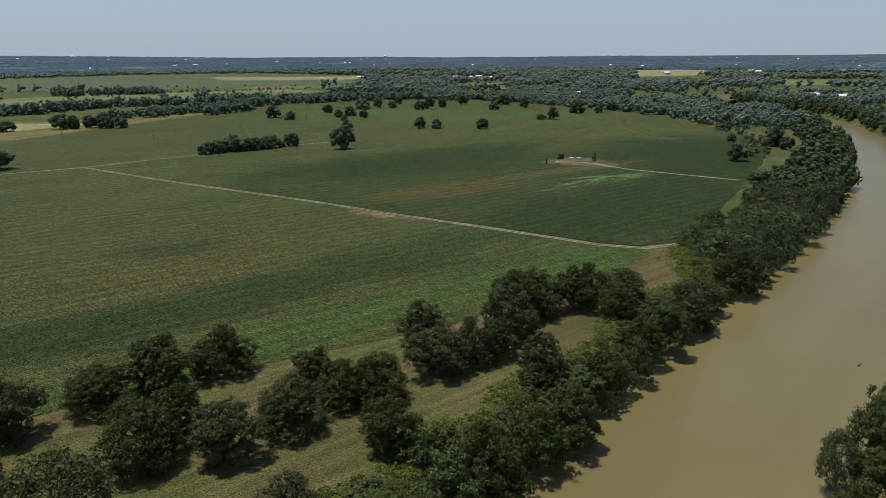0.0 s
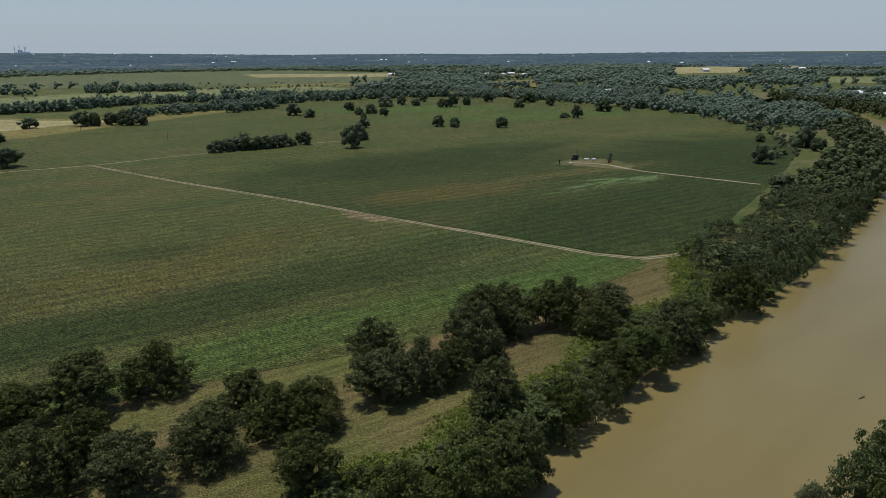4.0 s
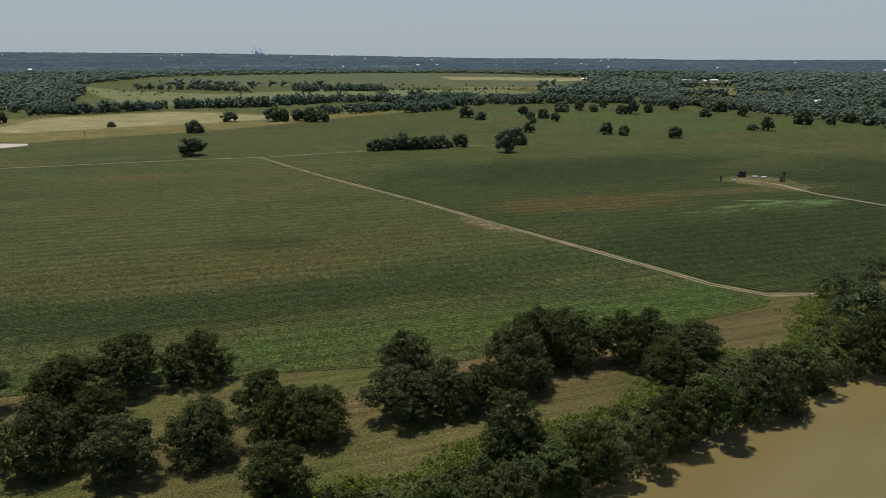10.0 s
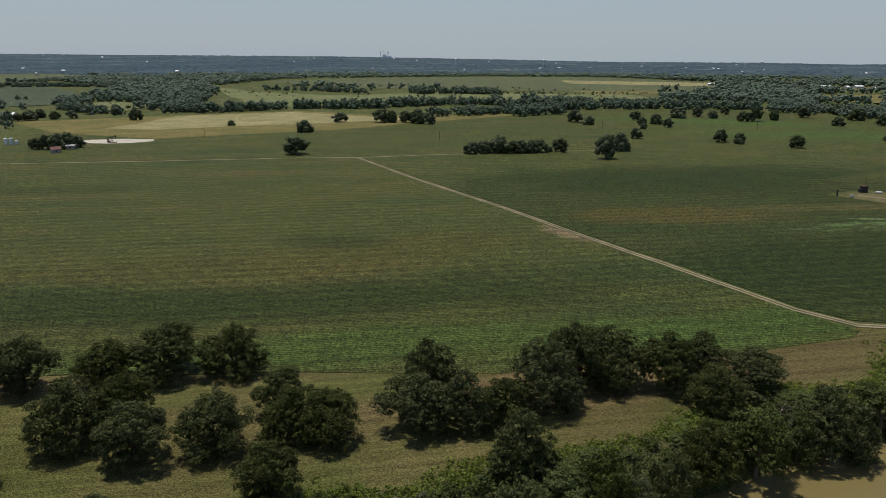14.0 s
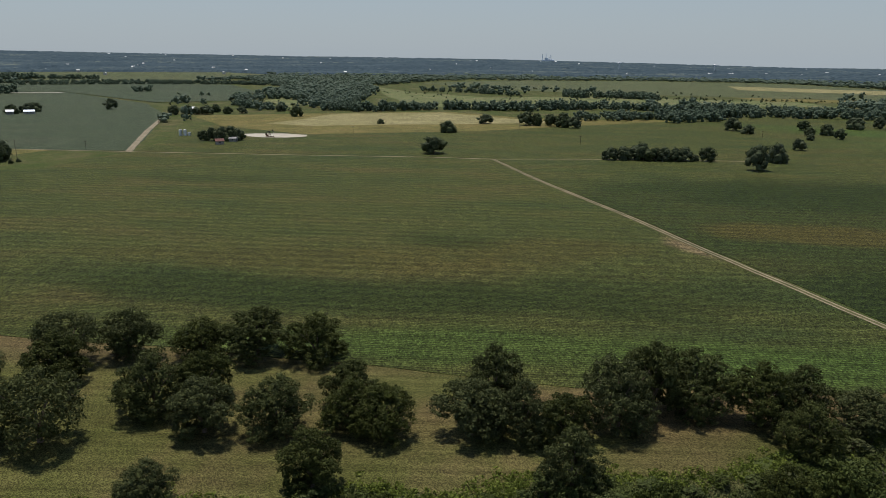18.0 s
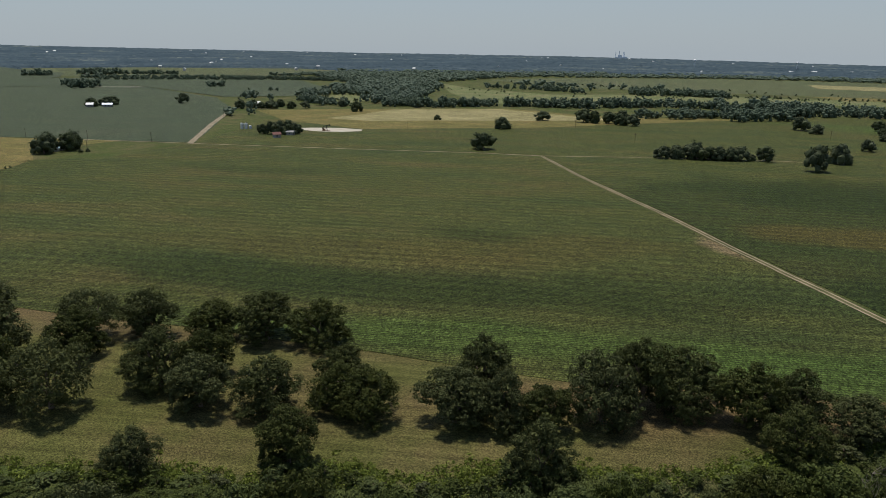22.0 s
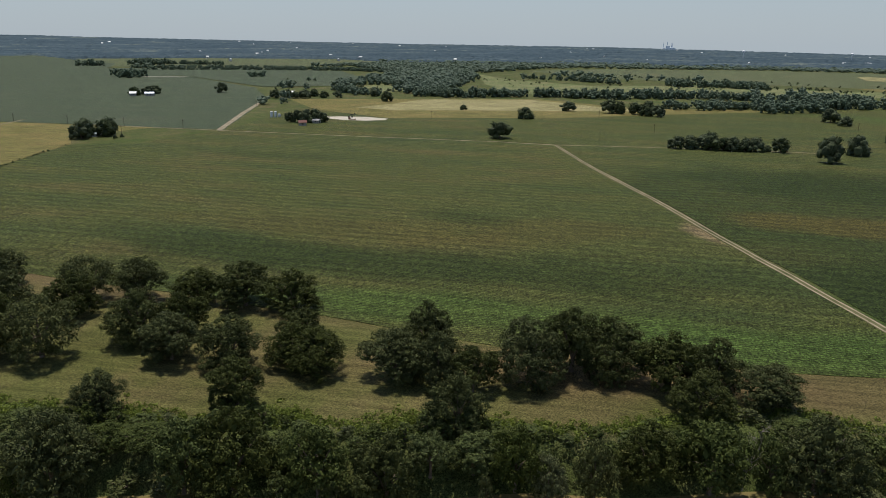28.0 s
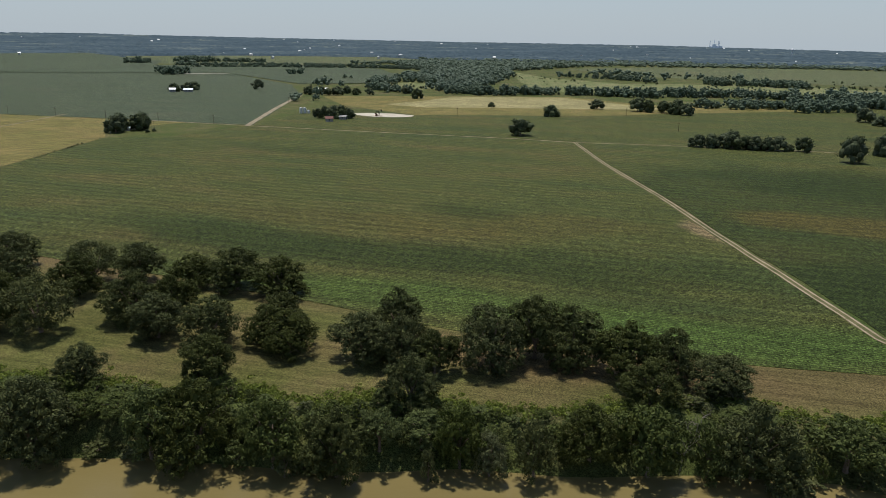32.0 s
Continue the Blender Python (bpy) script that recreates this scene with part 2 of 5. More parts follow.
# crop green with blue added to its colour to stand for haze
FIELD_WEST = crop("west_crop", (0.056, 0.074, 0.040), (0.065, 0.081, 0.044), (0.078, 0.088, 0.050))
FIELD_FAR = crop("far_crop", (0.078, 0.094, 0.040), (0.090, 0.102, 0.045), (0.125, 0.118, 0.056))
MOWN = grass("mown_grass", (0.074, 0.084, 0.021), (0.099, 0.096, 0.030), (0.128, 0.101, 0.042), 1.0, 0.18, [(-62, 114, 62, 4, 27, (0.125, 0.092, 0.040), 0.35), (14, 142, 46, 10, 36, (0.134, 0.092, 0.042), 0.8), (-104, 96, 30, 5, 24, (0.130, 0.090, 0.042), 0.6), (54, 172, 30, 13, 45, (0.108, 0.078, 0.034), 0.6), (18, 128, 14, 6, 50, (0.108, 0.080, 0.036), 0.4), (-34, 99, 18, 8, 20, (0.108, 0.082, 0.036), 0.35), (-100, 92, 30, 6, 25, (0.115, 0.084, 0.04), 0.5)])
PASTURE = grass("rough_pasture", (0.051, 0.075, 0.018), (0.075, 0.085, 0.026), (0.116, 0.101, 0.045))
STUBBLE = grass("tan_stubble", (0.116, 0.110, 0.034), (0.145, 0.126, 0.042), (0.184, 0.146, 0.054), 1.0, 0.2)
HAY = grass("pale_hay", (0.188, 0.171, 0.074), (0.239, 0.212, 0.098), (0.299, 0.261, 0.126), 1.0, 0.15)
MEADOW = grass("yellow_green_meadow", (0.104, 0.126, 0.046), (0.136, 0.150, 0.060), (0.182, 0.166, 0.082))
PAD_GRASS = grass("pad_grass", (0.055, 0.068, 0.020), (0.088, 0.088, 0.032), (0.145, 0.122, 0.058), 2.0)
TRACK = dirt("track_soil", (0.060, 0.068, 0.025), (0.145, 0.130, 0.062))
ROAD_SOIL = dirt("road_soil", (0.18, 0.152, 0.10), (0.29, 0.245, 0.168))
RUT = dirt("rut_soil", (0.20, 0.165, 0.105), (0.35, 0.285, 0.195))
CALICHE = dirt("caliche", (0.36, 0.32, 0.25), (0.52, 0.47, 0.38))


def river_water():
    m, nt, b = shade("silty_water", 0.28)
    a = cloud(nt, place(nt, 40, (60, 18, 1)), 1.0, 4)
    nt.links.new(ramp(nt, a, (0.3, (0.150, 0.118, 0.042)), (0.7, (0.180, 0.144, 0.056))), b.inputs["Base Color"])
    ripple = times(nt, cloud(nt, place(nt, 35, (1.4, 0.6, 1)), 1.6, 4), cloud(nt, place(nt), 0.15, 3))
    bumped(nt, b, ripple, 0.25, 0.12)
    b.inputs["Specular IOR Level"].default_value = 0.17
    return m


WATER = river_water()

# ---------------------------------------------------------------- helpers for meshes


def solid(name, verts, faces, material, parent=None, label=""):
    me = bpy.data.meshes.new(name)
    me.from_pydata([tuple(v) for v in verts], [], [tuple(f) for f in faces])
    me.update()
    me.materials.append(material)
    ob = new(name, me)
    ob.parent = parent
    if label:
        ob["label"] = label
    return ob


def part(name, bm, material, parent=None, label=""):
    me = bpy.data.meshes.new(name)
    bm.to_mesh(me)
    bm.free()
    me.materials.append(material)
    ob = new(name, me)
    ob.parent = parent
    if label:
        ob["label"] = label
    return ob


def empty(name, m, label, category, group=""):
    ob = new(name)
    ob.matrix_basis = m
    return tagged(ob, label, category, group)


# ---------------------------------------------------------------- the lie of the land
CENTRE = (40.0, 20.0)
FLAT = 1800.0


SKYLINE = [(-180, -0.6), (-60, -0.6), (-40, -0.64), (-8, -0.74), (8, -0.66), (20, -0.45), (30, -0.26), (45, -0.16), (58, 0.02), (72, 0.2), (85, 0.15), (180, -0.2)]


def skyline_height(turn):
    """Height of the last ridge, by the direction counted from +y towards -x."""
    for (a, p), (b, q) in zip(SKYLINE, SKYLINE[1:]):
        if a <= turn <= b:
            return 62.0 + 4700.0 * math.tan(radians(p + (q - p) * (turn - a) / (b - a))) - 9.0
    return 0.0


def rise(x, y):
    """Height of the far country: the plain lifts into low hills towards the skyline."""
    dx, dy = x - CENTRE[0], y - CENTRE[1]
    d = math.hypot(dx, dy)
    if d < FLAT:
        return 0.0
    s = min(1.0, (d - FLAT) / (4700.0 - FLAT))
    return skyline_height(math.degrees(math.atan2(-dx, dy))) * s ** 1.25 + s * 6.0 * noise.noise((x / 900.0, y / 900.0, 0.3))


def far_spot(x, y):
    """A place on the far plain, drawn in along its line of sight to where the risen land shows."""
    dx, dy = x - CENTRE[0], y - CENTRE[1]
    d = math.hypot(dx, dy)
    if d <= FLAT:
        return x, y
    low, high = FLAT, 4680.0
    for _ in range(30):
        mid = (low + high) / 2
        k = mid / d
        if (rise(CENTRE[0] + dx * k, CENTRE[1] + dy * k) - 62.0) / mid < -62.0 / d:
            low = mid
        else:
            high = mid
    return CENTRE[0] + dx * low / d, CENTRE[1] + dy * low / d


SHORE = [(-420, -190), (-200, -65), (-90, 10), (-29, 57), (-15, 73), (3, 88), (14, 98.5), (22, 109), (35, 119.5), (49, 136), (70, 154), (102, 179), (134, 209), (178, 256),
         (272, 371), (312, 434), (352, 505), (388, 580), (412, 660), (400, 800), (330, 960), (200, 1080)]


def along(line, step):
    out = []
    for (x0, y0), (x1, y1) in zip(line, line[1:]):
        n = max(1, int(math.hypot(x1 - x0, y1 - y0) / step))
        out += [(x0 + (x1 - x0) * k / n, y0 + (y1 - y0) * k / n) for k in range(n)]
    return out + [line[-1]]


def shifted(line, by):
    """The line moved sideways; positive is to its right."""
    out = []
    for k, (x, y) in enumerate(line):
        (ax, ay), (bx, by_) = line[max(0, k - 1)], line[min(len(line) - 1, k + 1)]
        n = math.hypot(bx - ax, by_ - ay)
        out.append((x + (by_ - ay) / n * by, y - (bx - ax) / n * by))
    return out


RIVER = [(x, y) for (x, y), _ in zip(shifted(SHORE, 24.0), SHORE)]
RIVER = [a if a[1] < 240 else b for a, b in zip(RIVER, shifted(SHORE, 18.0))]
RIVER_PTS = np.array(along(RIVER, 4.0))
RIVER_HALF = np.interp(RIVER_PTS[:, 1], (240, 440), (24.0, 17.5))


def off_river(x, y):
    gap = np.hypot(RIVER_PTS[:, 0] - x, RIVER_PTS[:, 1] - y)
    k = int(np.argmin(gap))
    return float(gap[k] - RIVER_HALF[k] + 20.2)


def height(x, y):
    if -450 < x < 480 and -250 < y < 1150:
        d = off_river(x, y)
        if d < 34:
            k = min(1.0, max(0.0, (d - 15.5) / 13.0))
            return -8.0 + 8.0 * k * k * (3 - 2 * k)
    return rise(x, y)


def steps(fine_low, fine_high, fine, low, high):
    mid = list(np.arange(fine_low, fine_high + 0.1, fine))
    up, down = [], []
    s, v = fine, fine_high
    while v < high:
        s = min(s * 1.18, 140)
        v += s
        up.append(v)
    s, v = fine, fine_low
    while v > low:
        s = min(s * 1.18, 140)
        v -= s
        down.append(v)
    return down[::-1] + mid + up


def inside(x, y, poly):
    hit = False
    for (x0, y0), (x1, y1) in zip(poly, poly[1:] + poly[:1]):
        if (y0 > y) != (y1 > y) and x < (x1 - x0) * (y - y0) / (y1 - y0) + x0:
            hit = not hit
    return hit


xs, ys = steps(-120, 420, 4.5, -4900, 4900), steps(-30, 600, 4.5, -1500, 4900)
gv = [(x, y, height(x, y)) for y in ys for x in xs]
nx = len(xs)
gf = [(j * nx + i, j * nx + i + 1, (j + 1) * nx + i + 1, (j + 1) * nx + i) for j in range(len(ys) - 1) for i in range(nx - 1)]
ground = tagged(solid("ground", gv, gf, PASTURE), "rough green and tan pasture reaching to the horizon", "ground", kind="structure")
ground.data.polygons.foreach_set("use_smooth", [True] * len(gf))

wv, wf = [], []
for k, ((ax, ay), (bx, by)) in enumerate(zip(shifted(SHORE, -5), shifted(SHORE, 55))):
    wv += [(ax, ay, -5.5), (bx, by, -5.5)]
    if k:
        wf.append((2 * k - 2, 2 * k - 1, 2 * k + 1, 2 * k))
water = tagged(solid("water", wv, wf, WATER), "calm silty brown river between wooded banks", "river", kind="structure")


def sheet(name, outline, z, material, label, category, thick=0.0, kind="structure", parent=None):
    """A flat piece of land with its edge turned down to the soil."""
    bm = bmesh.new()
    top = [bm.verts.new((x, y, z)) for x, y in outline]
    face = bm.faces.new(top)
    if face.normal.z < 0:
        face.normal_flip()
    bmesh.ops.triangulate(bm, faces=[face])
    if thick:
        low = [bm.verts.new((x, y, z - thick)) for x, y in outline]
        for k in range(len(top)):
            n = (k + 1) % len(top)
            bm.faces.new((top[k], top[n], low[n], low[k]))
    bmesh.ops.recalc_face_normals(bm, faces=bm.faces)
    ob = part(name, bm, material, parent)
    return tagged(ob, label, category, kind=kind)


def wavy(line, step=7.0, amount=0.7, seed=0.0):
    out = []
    for x, y in along(line, step):
        n = noise.noise_vector((x * 0.06, y * 0.06, seed))
        out.append((x + n.x * amount, y + n.y * amount))
    return out


def ring(line, step=8.0, amount=0.8, seed=0.0):
    return wavy(line + line[:1], step, amount, seed)[:-1]


def ribbon(name, line, width, z, material, label="", category="", parent=None, kind=""):
    pts = wavy(line, 3.5, 0.35, width)
    left, right = shifted(pts, -width / 2), shifted(pts, width / 2)
    verts, faces = [], []
    for k, ((ax, ay), (bx, by)) in enumerate(zip(left, right)):
        ja, jb = 0.18 * width * noise.noise((ax * 0.3, ay * 0.3, 2)), 0.18 * width * noise.noise((bx * 0.3, by * 0.3, 7))
        ux, uy = (bx - ax) / width, (by - ay) / width
        verts += [(ax + ux * ja, ay + uy * ja, z), (bx + ux * jb, by + uy * jb, z)]
        if k:
            faces.append((2 * k - 1, 2 * k - 2, 2 * k, 2 * k + 1))
    ob = solid(name, verts, faces, material, parent)
    for p in ob.data.polygons:
        if p.normal.z < 0:
            p.flip()
    return tagged(ob, label, category, kind=kind)


# ---------------------------------------------------------------- fields
FORK, CORNER, TRACK_END = (-170, 396), (-372, 285), (77, 198)
CROP_EDGE = [(-300, 30), (-200, 60), (-124, 88), (-86, 107), (-42, 125), (-26, 131), (-4, 140), (37, 165), (64, 186)]
MAIN = CROP_EDGE + [(66, 191), (54, 199), (26, 224), (-8, 252), (-53, 292), (-113, 341), (-168, 391), (-205, 377), (-279, 336),
                    (-371, 283), (-361, 250), (-345, 214), (-357, 205), (-366, 184), (-291, 114), (-345, 70)]
EAST = [(83, 200), (123, 249), (162, 298), (199, 347), (233, 395), (250, 428), (258, 465), (266, 540), (262, 620), (236, 700), (190, 770), (120, 850), (28, 872), (-60, 850), (-130, 800), (-160, 730), (-205, 648),
        (-262, 535), (-324, 464), (-352, 428), (-400, 428), (-470, 432), (-473, 424), (-371, 289), (-280, 340), (-205, 383), (-172, 400), (-113, 346), (-53, 297), (-8, 257), (26, 229), (54, 204), (66, 198)]
main_field = sheet("crop_field", ring(MAIN, 9, 1.0), 0.14, FIELD_MAIN, "green row crop with brown and dark patches", "crop field", 0.14)
east_field = sheet("crop_field", ring(EAST, 9, 1.0, 3.0), 0.13, FIELD_EAST, "dark green row crop with a brown patch", "crop field", 0.13)
WEST = [(-374, 290), (-474, 372), (-590, 468), (-760, 560), (-1100, 640), (-1500, 420), (-1300, 60), (-760, 40), (-560, 175), (-470, 232), (-415, 264)]
west_field = sheet("crop_field", ring(WEST, 20, 1.5, 5.0), 0.13, FIELD_WEST, "wide even field of grey-green row crop", "crop field", 0.13)
STRIP = [(-420, -60), (-200, 45)] + [(x - 3, y + 3) for x, y in CROP_EDGE[2:]] + [(82, 205), (84, 200), (75, 187), (68, 173), (63, 162), (56, 157), (46, 153), (37, 144), (31.5, 136), (27.5, 128), (19.5, 120.5), (12, 116), (2, 108.5), (-0.5, 102), (-6.5, 96.5), (-15, 94), (-22, 84), (-29, 79), (-41, 71), (-52, 62), (-94, 35), (-140, 8), (-250, -66)]
mown = sheet("mown_strip", ring(STRIP, 8, 1.0, 8.0), 0.06, MOWN, "mown green and tan grass under the pecan trees", "grass")
TAN = [(-366, 186), (-408, 202), (-418, 262), (-470, 229), (-560, 172), (-760, 36), (-500, -60), (-350, 60), (-292, 112)]
tan = sheet("stubble_field", ring(TAN, 12, 1.0, 9.0), 0.04, STUBBLE, "tan cut field beside the farmhouse", "field")
BEIGE = [(-470, 436), (-420, 384), (-364, 396), (-356, 430), (-322, 466), (-261, 537), (-207, 648), (-150, 704), (-110, 750), (-180, 735), (-240, 690), (-300, 672), (-396, 690), (-480, 600), (-568, 480)]
beige = sheet("stubble_field", ring(BEIGE, 12, 1.0, 11.0), 0.05, STUBBLE, "tan grass field with mown swaths", "field")
HAYFIELD = [(-447, 470), (-400, 480), (-368, 518), (-292, 590), (-235, 655), (-298, 655), (-396, 676), (-476, 588), (-455, 520)]
hay = sheet("hay_field", ring(HAYFIELD, 12, 2.0, 12.0), 0.09, HAY, "pale cut hay field", "field")
MEADOWS = [[(-850, 1120), (-690, 940), (-500, 748), (-420, 745), (-371, 888), (-249, 950), (-101, 1045), (-40, 1060), (-123, 1172), (-222, 1127), (-369, 1109), (-505, 960), (-684, 1005)],
           [(-730, 755), (-667, 630), (-576, 624), (-606, 700)]]
for k, m in enumerate(MEADOWS):
    sheet("meadow", ring(m, 25, 6.0, 20.0 + k), 0.05, MEADOW, "yellow-green rough meadow between tree belts", "meadow")


def far_sheet(outline, material, label, lift):
    """A field on the far plain that follows the rise of the land."""
    bm = bmesh.new()
    pts = [far_spot(x, y) for x, y in along(outline + outline[:1], 60)[:-1]]
    face = bm.faces.new([bm.verts.new((x, y, 0)) for x, y in pts])
    bmesh.ops.triangulate(bm, faces=[face])
    bmesh.ops.subdivide_edges(bm, edges=bm.edges[:], cuts=2, use_grid_fill=True)
    for v in bm.verts:
        v.co.z = rise(v.co.x, v.co.y) + lift
    bmesh.ops.recalc_face_normals(bm, faces=bm.faces)
    return tagged(part("far_field", bm, material), label, "field", kind="structure")


FAR_FIELDS = [
    ([(-907, 1340), (-850, 1640), (-574, 1875), (-256, 1930), (14, 1700), (20, 1287), (-214, 1221), (-404, 1199), (-587, 1179)], FIELD_FAR, "far olive field", 0.3),
    ([(-325, 1674), (14, 1644), (14, 1480), (-265, 1500)], HAY, "far pale stubble", 0.6),
    ([(-220, 1215), (20, 1280), (60, 1230), (-150, 1140)], STUBBLE, "far tan rough pasture", 0.3),
    ([(-765, 575), (-721, 655), (-872, 840), (-1114, 990), (-1340, 940), (-1480, 725), (-1530, 540), (-1300, 330), (-1110, 640)], FIELD_WEST, "far grey-green field", 0.55),
    ([(-1506, 745), (-1420, 860), (-1340, 970), (-1540, 1540), (-1890, 1620), (-2230, 1280), (-2300, 900), (-1800, 720)], FIELD_FAR, "far pale green field", 0.4),
    ([(-1310, 330), (-1530, 690), (-1800, 815), (-2750, 940), (-2700, 500), (-1700, 200)], FIELD_WEST, "far grey-green field", 0.8),
    ([(150, 1245), (262, 1290), (218, 1070), (150, 1090)], STUBBLE, "far tan field among woods", 0.3),
    ([(729, 1867), (886, 1894), (948, 1750), (770, 1505), (602, 1471)], HAY, "far tan field among woods", 0.3),
    ([(1087, 1911), (1404, 1752), (1296, 1619), (988, 1738)], HAY, "far pale field beyond the woods", 0.3),
    ([(800, 1277), (891, 1253), (960, 1151), (839, 1030), (684, 1090)], MEADOW, "far bright green field", 0.3),
    ([(455, 900), (494, 874), (458, 818), (415, 775)], TRACK, "bare red soil among woods", 0.3),
    ([(548, 862), (600, 800), (566, 738), (508, 760)], CALICHE, "pale gravel yard beside long white buildings", 0.3),
    ([(187, 1554), (312, 1584), (282, 1414), (165, 1393)], STUBBLE, "far tan pasture round white houses", 0.3)]
for outline, material, label, lift in FAR_FIELDS:
    far_sheet(outline, material, label, lift)

# ---------------------------------------------------------------- farm tracks


def farm_track(line, width, label, ruts=True, soil=None):
    road = ribbon("road", line, width, 0.17, soil or TRACK, label, "dirt track", kind="structure")
    if ruts:
        for side in (-0.8, 0.8):
            ribbon("wheel_rut", shifted(along(line, 12), side), 0.55, 0.185, RUT, parent=road)
    return road


farm_track([FORK, (-166, 392), (-113, 343.5), (-53, 294.5), (-8, 254.3), (25.4, 225.7), (53.5, 200.8), (66.3, 194.6), (77.5, 197), (86, 203)], 2.3, "pale two-rut dirt track between the crops")
farm_track([(-470, 232), CORNER, (-279, 337), (-204, 381), FORK], 1.5, "faint farm track along the crop edge", False, RUT)
farm_track([(-530, 212), (-468, 153), (-440, 126)], 2.5, "pale dirt lane across the cut field")
farm_track([FORK, (-133, 424), (-62, 471), (-34, 484)], 1.2, "grassy farm track beside the tree row", False, RUT)
farm_track([CORNER, (-474, 368), (-594, 470)], 4.4, "wide pale dirt road along the field", True, ROAD_SOIL)
farm_track([(92, 372), (103, 368), (109, 362), (114, 351), (120, 341), (138, 323), (160, 302)], 1.7, "pale dirt track to the well pad", False, RUT)
sheet("gravel_lot", ring([(-1114, 560), (-1106, 578), (-1062, 626), (-1056, 612)], 8, 0.6, 36.0), 0.72, CALICHE, "pale gravel lot beside a far tree clump", "ground")
sheet("well_pad", ring([(80, 370), (90, 383), (99, 389), (116, 379), (122, 359), (113, 345), (101, 356)], 4, 1.0, 31.0), 0.16, PAD_GRASS, "dry grass clearing round the oil well", "ground")
sheet("well_pad", ring([(-410, 384), (-398, 396), (-392, 406), (-375, 420), (-352, 424), (-346, 415), (-352, 401), (-366, 392), (-385, 389)], 5, 0.8, 33.0), 0.16, CALICHE, "white caliche pad round the oil well", "ground")

# ---------------------------------------------------------------- trees


def ball(level):
    bm = bmesh.new()
    bmesh.ops.create_icosphere(bm, subdivisions=level, radius=1.0)
    v = np.array([p.co[:] for p in bm.verts])
    f = np.array([[p.index for p in face.verts] for face in bm.faces])
    bm.free()
    return v, f


BALLS = {1: ball(1), 2: ball(2)}


def spread(rng, n):
    v = rng.normal(size=(n, 3))
    return v / np.linalg.norm(v, axis=1)[:, None]


def crown_mesh(seed, boughs, clumps, leaves, leaf, low, material=None, skirt=False, airy=False, lumps=0):
    """A crown one metre in radius and from low to 1 in height: boughs that carry clumps, and clumps clad with leaf sprays."""
    rng = np.random.default_rng(seed)
    tall = 1.62
    span = tall * (1 - low)
    centres, radii = [], []
    for k in range(boughs):
        u = (k + 0.5) / boughs                              # from the hanging boughs to the top
        a = 2.39996 * k + rng.uniform(-0.5, 0.5)
        wide = math.sqrt(max(0.0, 1 - (max(0.0, u - 0.30) / 0.72) ** 2)) * (1.0 if skirt else 0.78 + 0.22 * min(1.0, u / 0.3))
        rad = rng.uniform(0.24, 0.44) * (1.0 - 0.18 * u)
        reach = max(0.0, wide - rad) * rng.uniform(0.80, 1.16)
        centres.append((math.cos(a) * reach, math.sin(a) * reach, tall * low + span * ((0.08 + 0.75 * u if skirt else 0.15 + 0.68 * u) + rng.uniform(-0.05, 0.05))))
        radii.append(rad)
    centres.append((0.0, 0.0, tall * low + span * 0.45))
    radii.append(0.52)
    centres, radii = np.array(centres), np.array(radii)
    n = clumps * len(radii)
    pick = rng.choice(len(radii), size=n * 3, p=radii ** 2 / (radii ** 2).sum())
    way = spread(rng, n * 3)
    way[:, 2] = np.where((way[:, 2] < -0.25) & (rng.uniform(size=len(way)) < (0.3 if skirt else 0.55)), -way[:, 2], way[:, 2])
    spot = centres[pick] + way * (radii[pick] * rng.uniform(0.6 if airy else 0.80, 1.2 if airy else 1.08, len(pick)))[:, None]
    keep = spot[:, 2] > tall * low * 0.5
    for c, r in zip(centres, radii):
        keep &= np.linalg.norm(spot - c, axis=1) > r * 0.82
    spot = spot[keep][:n]
    size = rng.uniform(0.07, 0.145, len(spot)) * (1.25 if airy else 1.0) * (24.0 / clumps) ** 0.4
    c = np.repeat(spot, leaves, axis=0)
    cr = np.repeat(size, leaves)
    m = len(c)
    way = spread(rng, m)
    way[:, 2] = np.where((way[:, 2] < -0.1) & (rng.uniform(size=m) < 0.7), -way[:, 2], way[:, 2])
    at = c + way * (cr * rng.uniform(0.55, 1.12, m))[:, None] * np.array([1.15, 1.15, 0.85])
    keep = np.ones(m, bool)
    if not airy:
        for p, r in zip(centres, radii):
            keep &= np.linalg.norm(at - p, axis=1) > r * 0.72
    at, way = at[keep], way[keep]
    size = np.full(len(at), leaf)
    if not airy and not lumps:                              # broad inner sprays close the crown to the light
        inner = min(26, 2 + clumps)
        heart = np.repeat(centres, inner, axis=0) + spread(rng, inner * len(radii)) * (np.repeat(radii, inner) * rng.uniform(0.15, 0.62, inner * len(radii)))[:, None]
        at, way = np.concatenate([at, heart]), np.concatenate([way, spread(rng, len(heart))])
        size = np.concatenate([size, np.repeat(radii, inner) * (0.30 if clumps > 9 else 0.48)])
    m = len(at)
    up = way + 0.42 * spread(rng, m)
    up /= np.linalg.norm(up, axis=1)[:, None]
    side = np.cross(up, spread(rng, m))
    side /= np.linalg.norm(side, axis=1)[:, None]
    tip = np.cross(up, side)
    sz = (size * rng.uniform(0.6, 1.4, m))[:, None]
    quad = np.stack([at - tip * sz, at + side * sz * 0.55 - up * sz * 0.2, at + tip * sz * 1.15 - up * sz * 0.35, at - side * sz * 0.55 - up * sz * 0.2], 1).reshape(-1, 3)
    v = quad.copy()
    v[:, :2] /= np.quantile(np.hypot(quad[:, 0], quad[:, 1]), 0.985)
    top = np.quantile(quad[:, 2], 0.999)
